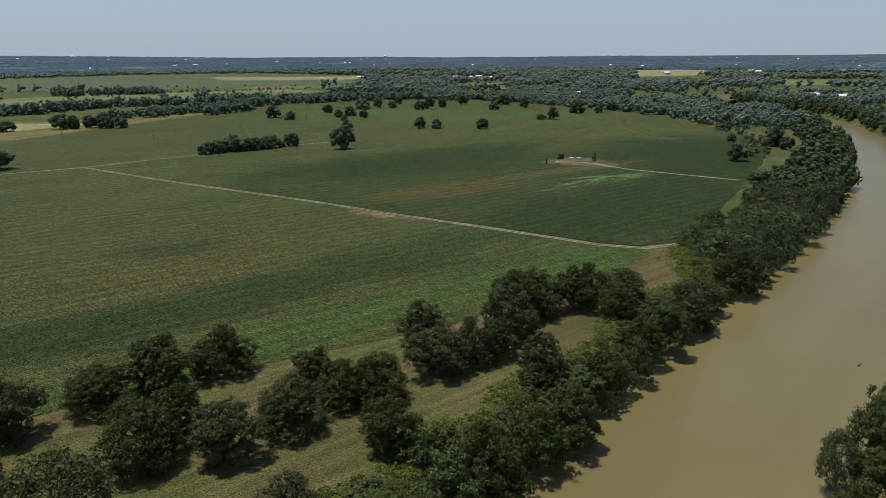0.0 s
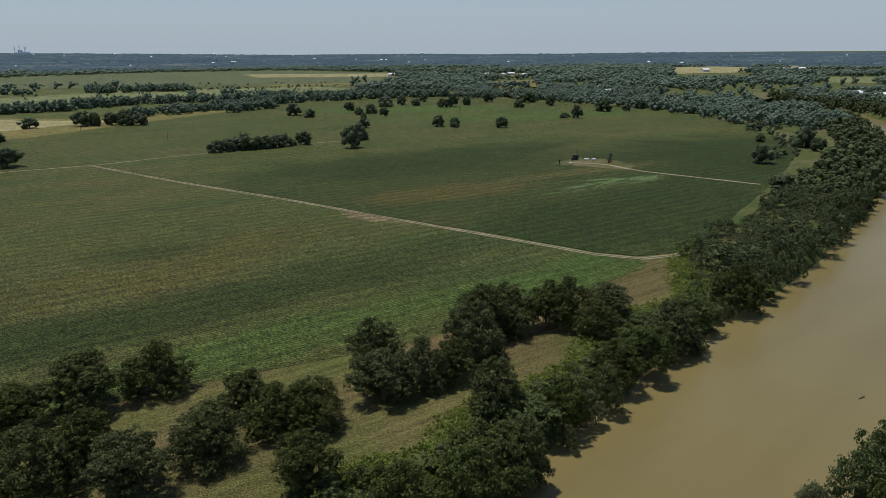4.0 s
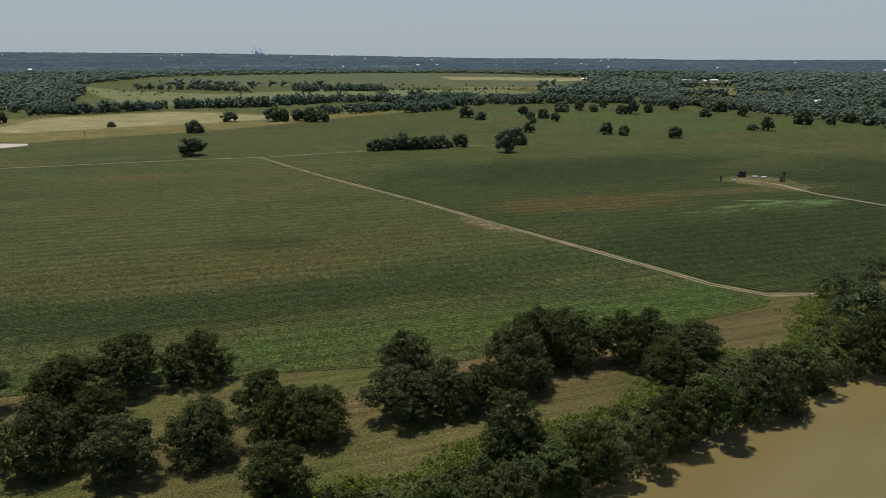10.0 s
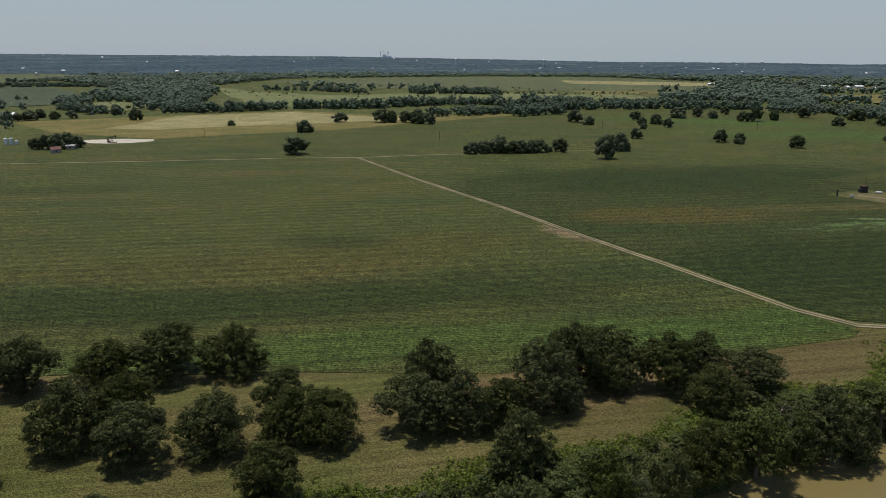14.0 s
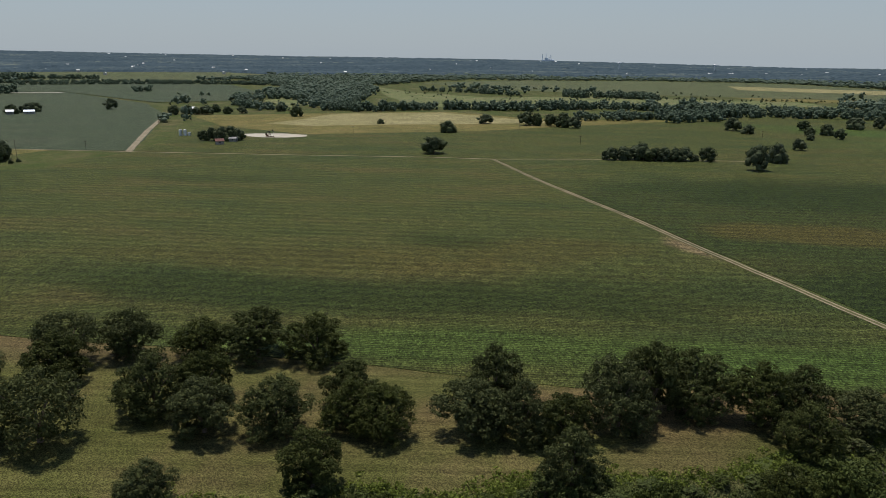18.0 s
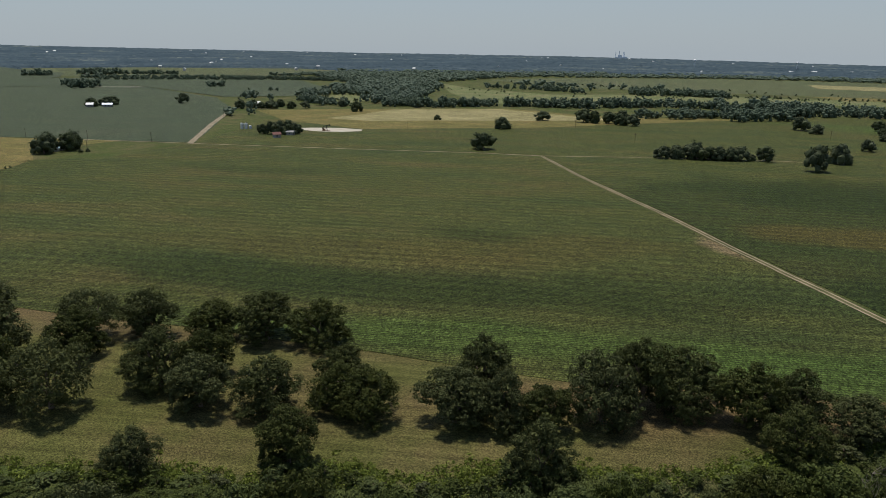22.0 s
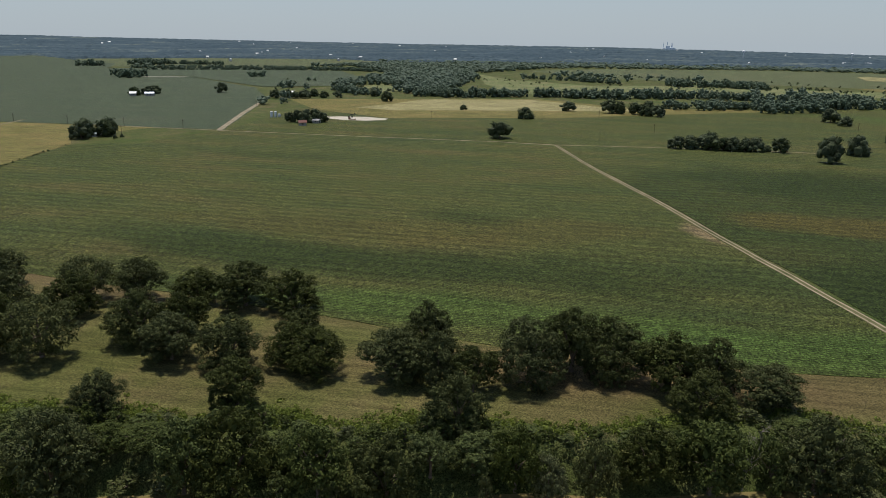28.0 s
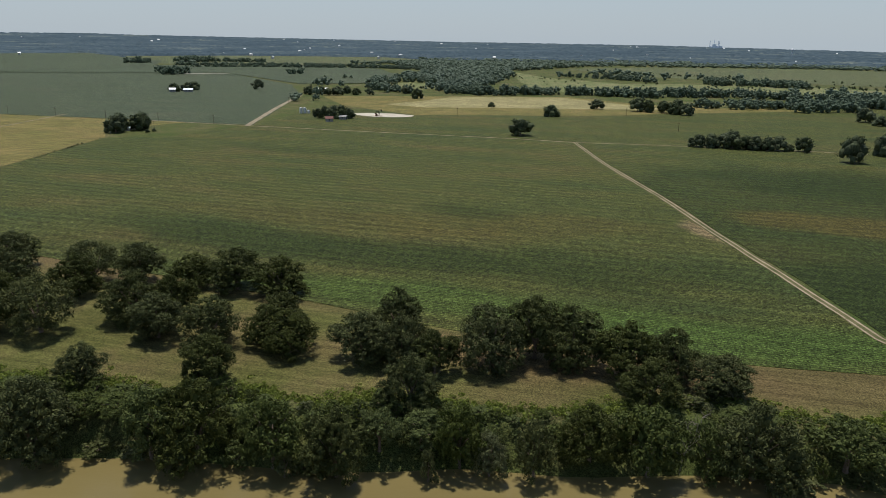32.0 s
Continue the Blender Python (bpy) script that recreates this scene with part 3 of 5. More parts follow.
    v[:, 2] = np.maximum(0.004, low * 0.5 + (v[:, 2] - tall * low * 0.5) * (1 - low * 0.5) / (top - tall * low * 0.5))
    faces = np.arange(4 * m).reshape(-1, 4).tolist()
    if lumps:                                               # far crowns: close rounded boughs under the sprays
        ball_verts, ball_faces = BALLS[lumps]
        wide, whole = np.quantile(np.hypot(quad[:, 0], quad[:, 1]), 0.985), [v]
        base = len(v)
        for c, r in zip(centres, radii):
            b = c + ball_verts * (r * (0.92 + 0.14 * rng.uniform(-1, 1, len(ball_verts))))[:, None]
            b[:, :2] /= wide
            b[:, 2] = np.maximum(0.004, low * 0.5 + (b[:, 2] - tall * low * 0.5) * (1 - low * 0.5) / (top - tall * low * 0.5))
            whole.append(b)
            faces += (ball_faces + base).tolist()
            base += len(b)
        v = np.concatenate(whole)
    me = bpy.data.meshes.new("crown")
    me.from_pydata(v.tolist(), [], faces)
    me.update()
    me.materials.append(material)
    return me


def limb_mesh(seed, low, limbs=5, girth=0.055):
    """A tapered trunk that forks into bent limbs, one metre high."""
    rng = np.random.default_rng(seed + 500)
    bm = bmesh.new()

    def tube(points, radii, sides=7):
        rings = []
        for (x, y, z), r in zip(points, radii):
            rings.append([bm.verts.new((x + r * math.cos(2 * math.pi * k / sides), y + r * math.sin(2 * math.pi * k / sides), z)) for k in range(sides)])
        for a, b in zip(rings, rings[1:]):
            for k in range(sides):
                bm.faces.new((a[k], a[(k + 1) % sides], b[(k + 1) % sides], b[k]))
        bm.faces.new(rings[-1])

    fork = low + 0.14
    tube([(0, 0, -0.03), (0, 0, 0.02), (0.01, 0, fork * 0.5), (0.02, 0.01, fork), (0.03, 0.0, 0.62)], [girth * 1.6, girth * 1.15, girth, girth * 0.85, girth * 0.35])
    for k in range(limbs):
        a = 2 * math.pi * (k + rng.uniform(-0.2, 0.2)) / limbs
        r = rng.uniform(0.4, 0.62)
        z = rng.uniform(0.45, 0.75)
        tube([(0.01, 0, fork * 0.8), (math.cos(a) * r * 0.4, math.sin(a) * r * 0.4, fork + (z - fork) * 0.5), (math.cos(a) * r, math.sin(a) * r, z)],
             [girth * 0.6, girth * 0.42, girth * 0.15], 5)
    me = bpy.data.meshes.new("trunk")
    bm.to_mesh(me)
    bm.free()
    me.materials.append(BARK)
    return me


TREES = {}      # the first tree of each make, from which the others are copied


def tree(name, x, y, radius, tall, make, label, group="", turn=None, z=None):
    z = height(x, y) if z is None else z
    turn = (x * 12.9898 + y * 78.233) % 6.283 if turn is None else turn
    m = Matrix.LocRotScale((x, y, z - 0.05), Euler((0, 0, turn)), (radius, radius, tall))
    if (name, make) in TREES:
        first = TREES[name, make]
        ob = copy_thing(first, m @ Matrix.Diagonal((1 / first.scale.x, 1 / first.scale.y, 1 / first.scale.z, 1)))
    else:
        ob = new(name)
        trunk = new("trunk", limb_mesh(make[0], make[5], 9 if make[8:9] == (True,) else 5))
        crown = new("crown", crown_mesh(*make))
        trunk.parent = crown.parent = ob
        ob.matrix_basis = m
        TREES[name, make] = ob
    return tagged(ob, label, "tree", group)


# seed, boughs, clumps on each, sprays on each, spray size, height of the lowest boughs, leaf, hanging skirt, airy crown
PECANS = [(11, 12, 26, 46, 0.027, 0.07, PECAN_LEAF, False), (12, 14, 22, 46, 0.026, 0.04, PECAN_LEAF, True), (13, 10, 30, 46, 0.028, 0.08, PECAN_LEAF, False),
          (14, 13, 24, 46, 0.027, 0.04, PECAN_LEAF, True), (15, 15, 21, 46, 0.026, 0.06, PECAN_LEAF, True), (16, 16, 17, 40, 0.030, 0.07, PALE_LEAF, False, True)]
BANKERS = [(21, 11, 16, 34, 0.036, 0.20, BANK_LEAF, False), (22, 12, 15, 34, 0.036, 0.16, BANK_LEAF, False), (23, 9, 19, 34, 0.037, 0.24, BANK_LEAF, False),
           (24, 12, 15, 34, 0.036, 0.12, BANK_LEAF, True), (25, 12, 12, 32, 0.040, 0.10, PALE_LEAF, True)]
BUSHES = [(26, 5, 11, 20, 0.075, 0.01, BANK_LEAF, True), (27, 6, 10, 20, 0.072, 0.01, BANK_LEAF, True), (28, 4, 13, 20, 0.078, 0.02, BANK_LEAF, True), (29, 5, 11, 20, 0.075, 0.01, PALE_LEAF, True)]
MIDDLE = [(31, 13, 7, 14, 0.055, 0.05, HAZED_FIELD_LEAF, True, False, 2), (32, 15, 6, 14, 0.053, 0.03, HAZED_FIELD_LEAF, True, False, 2), (33, 11, 8, 14, 0.056, 0.08, HAZED_FIELD_LEAF, False, False, 2), (34, 14, 7, 14, 0.055, 0.02, HAZED_FIELD_LEAF, True, False, 2)]

GROVE = "pecan trees on the mown strip"


def pecan(k, x, y, radius, tall, note="broad dark green pecan tree standing on mown grass"):
    return tree("pecan_tree", x, y, radius, tall, PECANS[k], note, GROVE)


pecan(0, -85.4, 100.8, 6.2, 10.4)
pecan(1, -73.4, 109.0, 6.4, 8.8)
pecan(2, -63.8, 115.6, 8.2, 11.2)
pecan(3, -53.2, 121.6, 6.9, 10.0)
pecan(4, -60.4, 89.2, 7.0, 11.6)
pecan(2, -56.8, 96.6, 6.0, 10.2)
pecan(0, -48.0, 89.6, 6.2, 9.8)
pecan(1, -38.4, 96.6, 6.6, 10.4)
pecan(2, -34.4, 110.8, 5.6, 8.8)
pecan(3, -29.2, 104.8, 6.0, 8.4)
pecan(4, -23.4, 105.6, 6.3, 9.0)
pecan(1, -12.9, 125.0, 6.1, 12.0, "tall dark pecan tree at the crop edge")
pecan(0, -11.1, 114.2, 6.6, 9.8)
pecan(3, -3.9, 118.1, 5.4, 10.2)
pecan(2, 2.5, 120.4, 5.3, 9.2)
pecan(4, 7.6, 130.6, 7.4, 12.6, "large dark pecan tree with a rounded crown")
pecan(0, 10.6, 139.6, 6.4, 12.8)
pecan(1, 16.6, 143.8, 7.4, 11.8)
pecan(2, 27.0, 146.4, 6.4, 10.8)
pecan(3, 32.8, 152.4, 5.6, 9.6)
pecan(4, 35.9, 139.7, 5.6, 8.6)
pecan(0, 42.4, 151.8, 5.9, 7.8)
pecan(5, -92.0, 91.5, 6.8, 11.4, "thin grey-green pecan tree at the crop edge")
pecan(2, -85.0, 85.5, 6.2, 10.6)
pecan(5, -67.0, 72.6, 7.8, 12.8, "sparse pecan tree with hanging lower boughs")
pecan(4, -76.0, 66.0, 7.4, 12.8)
pecan(0, -120.0, 80.5, 6.4, 9.8)
pecan(1, -96.0, 74.0, 6.9, 12.0)
pecan(2, -112.0, 56.0, 7.4, 11.6)
pecan(3, -140.0, 66.0, 6.9, 10.6)

# ---- the wooded river bank
BANK_GROUP = "trees on the river bank"


BANK_FAR = [(41, 9, 4, 6, 0.085, 0.04, BELT_LEAF, True, False, 1), (42, 11, 3, 6, 0.085, 0.03, BELT_LEAF, True, False, 1), (43, 8, 4, 6, 0.09, 0.06, BELT_LEAF, False, False, 1)]


def banker(k, x, y, radius, top, note="leafy green tree hung with vines on the river bank", makes=BANKERS):
    """A tree whose crown ends at the height top over the plain."""
    if makes is BANKERS and k == 4:
        note = "pale green willow-like tree leaning over the river bank"
    z = max(-5.6, height(x, y))
    return tree("bank_tree", x, y, radius, top - z, makes[k % len(makes)], note, BANK_GROUP, z=z)


banker(0, -26.0, 60.3, 7.2, 8.8, "big dark green tree leaning over the river", PECANS)
banker(1, -37.0, 71.4, 4.8, 8.0, "tall dark tree rising out of the bank thicket", PECANS)
banker(3, -8.7, 79.3, 7.6, 8.6, "big dark green tree leaning over the river", PECANS)
banker(2, -14.0, 74.0, 5.6, 7.0)
banker(0, -22.4, 88.4, 5.3, 9.2, "tall dark tree rising out of the bank thicket", PECANS)
banker(1, 1.5, 87.1, 5.6, 7.0)
banker(2, 10.0, 93.0, 5.6, 6.4, "big dark green tree leaning over the river", PECANS)
banker(3, 8.7, 109.4, 5.4, 9.8, "tall dark tree rising out of the bank thicket", PECANS)
banker(0, 21.3, 108.7, 4.6, 5.8)
banker(4, 31.0, 115.2, 3.9, 4.8)
banker(1, 35.4, 123.4, 5.4, 6.0, "big dark green tree leaning over the river", PECANS)
banker(2, 42.7, 128.8, 6.2, 7.0)
banker(3, 54.1, 140.2, 7.4, 7.4, "big dark green tree leaning over the river", PECANS)
banker(0, 63.8, 151.0, 6.4, 4.6)
banker(4, 25.9, 110.6, 3.4, 2.2)
banker(1, -50.0, 52.0, 6.0, 8.0)
banker(2, -66.0, 42.0, 6.0, 8.0)
banker(3, 80.4, 163.0, 7.0, 8.5, "big dark green tree leaning over the river", PECANS)
INNER = [(-130, 8), (-90, 36), (-50, 61), (-40, 70), (-28, 78), (-21, 83), (-14.5, 93), (-5.6, 95), (1, 101), (3, 107.5), (13, 115), (20.6, 119.5), (29, 127.5), (33, 136), (39, 144), (48, 152.5), (57, 155), (65, 161), (69, 174), (75, 189), (92, 213), (128, 246), (162, 285), (210, 342), (262, 405), (300, 470), (338, 560), (350, 660), (320, 790)]
INNER_PTS = np.array(along(INNER, 3.0))
for k, (x, y, r, top) in enumerate(((-21.0, 84.5, 2.6, 3.4), (-18.5, 87.0, 2.4, 2.6), (-18.0, 82.5, 2.8, 4.0), (-14.5, 88.5, 2.6, 3.2), (-34.0, 68.0, 2.8, 4.2), (-31.0, 71.5, 2.4, 3.0), (-37.0, 66.0, 2.8, 3.6),
                                     (6.5, 105.0, 2.6, 3.8), (9.5, 105.5, 2.4, 3.2), (5.0, 101.5, 2.4, 2.8), (12.0, 109.0, 2.6, 3.4))):
    banker(k % 3, x, y, r, top, "low leafy bush in the river bank thicket", BUSHES)
for x, y, r, top, note in ((4.8, 87.0, 2.3, -0.4, "small yellow-green tree leaning out over the river"), (20.6, 102.6, 1.8, 0.2, "slim yellow-green tree leaning out over the river"),
                           (60.4, 143.6, 3.8, -4.0, "pale green vines spilling into the water"), (66.8, 150.6, 3.0, -3.8, "pale green vines spilling into the water"),
                           (-15.8, 72.2, 2.6, -3.4, "pale green vines spilling into the water"), (-20.4, 68.4, 3.4, -2.6, "low yellow-green brush at the water's edge")):
    banker(3, x, y, r, top, note, BUSHES)
taken = [(o.matrix_basis.translation.x, o.matrix_basis.translation.y, o.matrix_basis.to_scale().x) for o in scene.collection.objects if o.name.startswith(("bank_tree", "pecan_tree")) and o.parent is None]
rng = random.Random(4)
belt = []
line = along(SHORE[2:18], 1.5)
for tries in range(4200):
    k = rng.randrange(len(line) - 1)
    (ax, ay), (bx, by) = line[k], line[k + 1]
    n = math.hypot(bx - ax, by - ay)
    px, py = -(by - ay) / n, (bx - ax) / n
    gap = float(np.min(np.hypot(INNER_PTS[:, 0] - ax, INNER_PTS[:, 1] - ay)))
    o = rng.uniform(-0.5, max(4.0, gap - 1.0))
    x, y = ax + px * o, ay + py * o
    near = ay < 172
    share = o / max(4.0, gap)
    if near:
        big = rng.random() < 0.5 and share < 0.62
        size = rng.uniform(3.2, 5.0) if big else rng.uniform(1.4, 3.0)
        top = rng.uniform(0.5, 4.8) if big else rng.uniform(-3.2, 0.6) * (1.0 - share) + share * rng.uniform(0.6, 3.0)
    else:
        high = share < 0.55 or rng.random() < 0.5
        size = rng.uniform(2.8, 7.6) if high else rng.uniform(1.4, 3.2)
        top = size * rng.uniform(0.9, 1.5) if high else rng.uniform(1.2, 3.6)
        if not high and rng.random() < 0.2:
            continue
    if all((x - p) ** 2 + (y - q) ** 2 > ((0.62 if near else 0.68) * (size + min(r, 5.5))) ** 2 for p, q, r in taken):
        taken.append((x, y, size))
        belt.append((x, y, size, top, near))
far_belt = []
for x, y, size, top, near in belt:
    if near:
        if size > 3.2:
            banker(rng.choice((0, 1, 2, 3)), x, y, size, top)
        else:
            banker(rng.choice((0, 1, 2, 0, 1, 2, 0, 1, 2, 3)), x, y, size, max(top, height(x, y) + 1.2), "low leafy bush in the river bank thicket", BUSHES)
    else:
        far_belt.append((x, y, size, top))

def joined_trees(name, spots, makes, label, seed):
    """Trees past counting, joined: every crown a turned and scaled copy of one of a few."""
    rg = random.Random(seed)
    pool = []
    for make in makes:
        me = crown_mesh(*make)
        pool.append((np.array([v.co[:] for v in me.vertices]), [tuple(p.vertices) for p in me.polygons]))
        bpy.data.meshes.remove(me)
    verts, faces, base = [], [], 0
    for x, y, radius, top in spots:
        v, f = pool[rg.randrange(len(pool))]
        z = max(-5.6, height(x, y))
        a = rg.uniform(0, 6.283)
        turned = np.stack([v[:, 0] * math.cos(a) - v[:, 1] * math.sin(a), v[:, 0] * math.sin(a) + v[:, 1] * math.cos(a), v[:, 2]], 1)
        verts.append(turned * np.array([radius, radius, top - min(z, 0.0)]) + np.array([x, y, z]))
        faces += [tuple(i + base for i in q) for q in f]
        base += len(v)
    me = bpy.data.meshes.new(name)
    me.from_pydata(np.concatenate(verts).tolist(), [], faces)
    me.update()
    me.materials.append(makes[0][6])
    return tagged(new(name, me), label, "woods", kind="stuff")


for x, y in along(shifted(SHORE, 37)[13:20], 5.0):
    for out in (rng.uniform(0, 9), rng.uniform(6, 24), rng.uniform(20, 60)):
        size = rng.uniform(3.5, 6.5)
        far_belt.append((x + out, y - out * 0.5 + rng.uniform(-3, 3), size, size * rng.uniform(1.2, 1.7)))
BANK_MID = [(44, 9, 9, 16, 0.052, 0.05, BELT_LEAF, True), (45, 11, 8, 16, 0.050, 0.04, BELT_LEAF, True), (46, 8, 10, 16, 0.054, 0.08, BELT_LEAF, False)]
joined_trees("bank_woods", [s for s in far_belt if s[1] < 275], BANK_MID, "close belt of dark green trees down the river bank", 5)
joined_trees("bank_woods", [s for s in far_belt if s[1] >= 275], BANK_FAR, "continuous belt of dark green trees down the river bank", 8)

# ---- trees on the far bank
for k, (x, y, r, top) in enumerate(((46.6, 74.0, 3.4, 5.8), (57.0, 79.5, 4.6, 8.4), (49.5, 69.0, 4.6, 4.6), (58, 73.0, 5.0, 10), (63, 83, 4.8, 9.5), (44.0, 66.5, 3.0, 1.5))):
    banker(5 if k == 0 else k % 4, x, y, r, top, "ragged green tree on the far river bank", PECANS if k == 0 else BANKERS)

# ---- single trees in and round the fields
FIELD_GROUP = "trees scattered over the fields"


def field_tree(k, x, y, radius, tall, note="round dark green tree standing alone in the field"):
    return tree("field_tree", x, y, radius, tall, MIDDLE[k % 4], note, FIELD_GROUP)


field_tree(0, -214.0, 396.0, 9.0, 11.2, "large round dark tree beside the farm track")
field_tree(1, -277.0, 507.6, 7.4, 9.9)
field_tree(2, -293.6, 595.0, 8.2, 9.0)
field_tree(3, -365.0, 530.0, 4.0, 5.2, "small dark bushy tree alone in the hay field")
field_tree(0, -31.0, 447.0, 7.2, 14.6, "tall leafy tree at the end of the farm track")
field_tree(1, -27.0, 486.0, 6.4, 12.0, "tall leafy tree at the end of the farm track")
field_tree(2, -62.6, 467.6, 5.8, 9.2, "round dark tree beside the grassy track")
ROW = "row of trees along the track"
for k, (x, y, r, h) in enumerate(((-112.8, 438, 5.6, 7.8), (-106, 443, 6.0, 8.4), (-101, 447.5, 6.4, 8.8), (-99, 452, 7.2, 11.0), (-95, 446.5, 5.8, 8.6), (-89.5, 450, 5.6, 8.2), (-84.5, 453, 5.8, 8.8), (-79, 456, 5.8, 8.8), (-74, 460.5, 5.6, 8.4), (-69, 464, 2.8, 4.2))):
    tagged(field_tree(k, x, y, r, h, "dark rounded tree in a close row by the track"), group=ROW)
for k, (x, y, r, h) in enumerate(((-93, 672, 8, 11.6), (-76.8, 651, 5.6, 8), (-44, 713, 6, 9.2), (-33, 667, 5.6, 8), (-25.5, 560, 5.1, 8.2), (-22, 680, 6, 9.5), (-10, 653, 5, 8.8),
                                 (-28, 632, 4, 6), (32.3, 560, 5.4, 9.4), (45.1, 554, 4.9, 8), (80.7, 544, 5.8, 9), (147, 611, 5.6, 5.2), (157, 608, 5.5, 11.6), (-8, 753, 9, 11), (9.6, 775, 6.8, 11.4))):
    field_tree(k, x, y, r, h)
for k, (x, y, r, h) in enumerate(((23.6, 762, 6, 8), (35, 816, 6, 9.5), (51, 738, 6.5, 10.4), (61, 740, 7, 14), (78, 761, 5.5, 10), (106, 802, 8.4, 12), (127, 722, 6.4, 9), (145, 856, 9.5, 11.5),
                                 (150, 786, 8.3, 12.4), (164, 739, 6.6, 11), (198, 667, 9, 14.5), (220, 666, 4.6, 8), (242, 690, 6, 9.4), (252, 675, 5.8, 13), (270, 655, 7, 9), (282, 662, 7, 9))):
    field_tree(k + 1, x, y, r, h, "dark tree at the far edge of the crop")
for k, (x, y, r, h) in enumerate(((190.8, 358, 6.3, 10.4), (246, 413, 7.3, 13.6), (245, 395.6, 5, 8.6), (233, 440, 4, 6), (262, 500, 4.5, 7), (275, 560, 6, 9), (165, 292, 7, 7))):
    field_tree(k, x, y, r, h, "dark bushy tree near the river meadow")
for k, (x, y, r, h) in enumerate(((-257, 605, 8.6, 12.6), (-247, 606, 6, 11.5), (-236, 612, 7.6, 11), (-222, 607, 7.6, 11), (-211, 607, 7, 10.5), (-228, 622, 7, 12))):
    field_tree(k, x, y, r, h, "dark tree in a thick clump on the tan field")
for k, (x, y, r, h) in enumerate(((-390, 201.5, 7.6, 11.6), (-398, 207.5, 7.2, 12), (-393, 217.6, 7.4, 11.4), (-401, 223, 7.4, 12), (-378, 356, 5.4, 9.8), (-370, 364, 7, 10.8), (-704, 479, 8.2, 12.4), (-722, 383, 8, 10.6),
                                 (-726, 400, 8, 10), (-733, 412, 8, 10), (-591, 478, 7, 9.6), (-592, 496, 4.8, 9.8), (-571, 502, 8, 8.4), (-586, 526, 6, 8.8), (-543, 576, 6, 8.4), (-481, 541, 7.2, 12))):
    field_tree(k, x, y, r, h, "dark shade tree beside the farm buildings" if k < 14 else "dark tree at the pasture edge")
for k, (x, y, r, h) in enumerate(((-604, 486, 6, 9), (-583, 512, 6.5, 9), (-575, 492, 6, 8), (-560, 520, 6.5, 8.5), (-552, 532, 6, 8), (-374, 360, 6.5, 10.4), (-384, 352, 4.5, 8), (-366, 369, 5.5, 9), (-377.6, 217, 1.6, 2.4), (-380.5, 222.5, 1.5, 2.2))):
    field_tree(k, x, y, r, h, "dark shade tree beside the farm buildings")

# ---------------------------------------------------------------- woods of the plain, too many to count
OPEN_LAND = [MAIN, EAST, WEST, STRIP, TAN, BEIGE] + MEADOWS + [[far_spot(x, y) for x, y in f[0]] for f in FAR_FIELDS]
OPEN_FAR = [f[0] for f in FAR_FIELDS[6:]]
WOOD_MASS = [(-721, 659), (-640, 640), (-529, 634), (-545, 700), (-691, 928), (-870, 1130), (-935, 1420), (-1100, 1972), (-1760, 1882), (-1423, 1249), (-948, 998)]


def wooded(x, y, d):
    if any(inside(x, y, p) for p in OPEN_LAND):
        return 0.0
    if off_river(x, y) < 32:
        return 0.0
    az = math.degrees(math.atan2(-(x - CENTRE[0]), y - CENTRE[1]))
    n = noise.noise((x / 260.0, y / 260.0, 4.0)) + 0.5 * noise.noise((x / 90.0, y / 90.0, 9.0))
    if az > 5 and d < FLAT:
        return 0.97 if inside(x, y, WOOD_MASS) else (0.10 if n > 0.25 else 0.0)
    if az > -3 and d < 980:
        return 0.0
    if d < 1000:
        return 0.92 if n > 0.0 else 0.5 if n > -0.2 else 0.12
    if d < 1700:
        return 0.96 if n > -0.14 else 0.35 if n > -0.3 else 0.06
    if d < 3000:
        return 0.97 if n > -0.30 else 0.12
    return 0.97 if n > -0.34 else 0.1


rng = random.Random(9)
bands = {"near": [], "middle": []}
d = 560.0
while d < 2150:
    gap = 6.5 + d / 190.0
    steps_round = int(radians(138) * d / gap)
    for k in range(steps_round):
        turn = radians(-48 + 138 * (k + rng.uniform(-0.45, 0.45)) / steps_round)
        dd = d + rng.uniform(-0.45, 0.45) * gap * 1.6
        x, y = CENTRE[0] - math.sin(turn) * dd, CENTRE[1] + math.cos(turn) * dd
        if rng.random() < wooded(x, y, dd):
            r = gap * rng.choice((rng.uniform(0.35, 0.5), rng.uniform(0.45, 0.68), rng.uniform(0.6, 0.85)))
            h = min(r * rng.uniform(1.4, 2.2), rng.uniform(8, 13)) if dd < 1800 else rng.uniform(5.5, 8.5)
            over = 62.0 / (61.0 - h) if dd < 2100 else 1.0       # keep the sight of the open fields behind
            bx, by = CENTRE[0] + (x - CENTRE[0]) * over, CENTRE[1] + (y - CENTRE[1]) * over
            if over > 1.0 and any(inside(bx, by, p) for p in OPEN_FAR):
                continue
            bands["near" if dd < 1000 else "middle"].append((x, y, r, h))
    d += gap * 1.15
WOODLAND = [(51, 7, 3, 3, 0.10, 0.02, HAZED_WOODS_LEAF, True, False, 1), (52, 8, 3, 3, 0.10, 0.02, HAZED_WOODS_LEAF, True, False, 1), (53, 6, 3, 3, 0.11, 0.03, HAZED_WOODS_LEAF, True, False, 1)]
FAR_WOOD = [(54, 4, 1, 2, 0.14, 0.03, HAZED_WOODS_LEAF, True, False, 1), (55, 3, 1, 2, 0.14, 0.03, HAZED_WOODS_LEAF, True, False, 1)]
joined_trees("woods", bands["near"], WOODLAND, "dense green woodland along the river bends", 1)
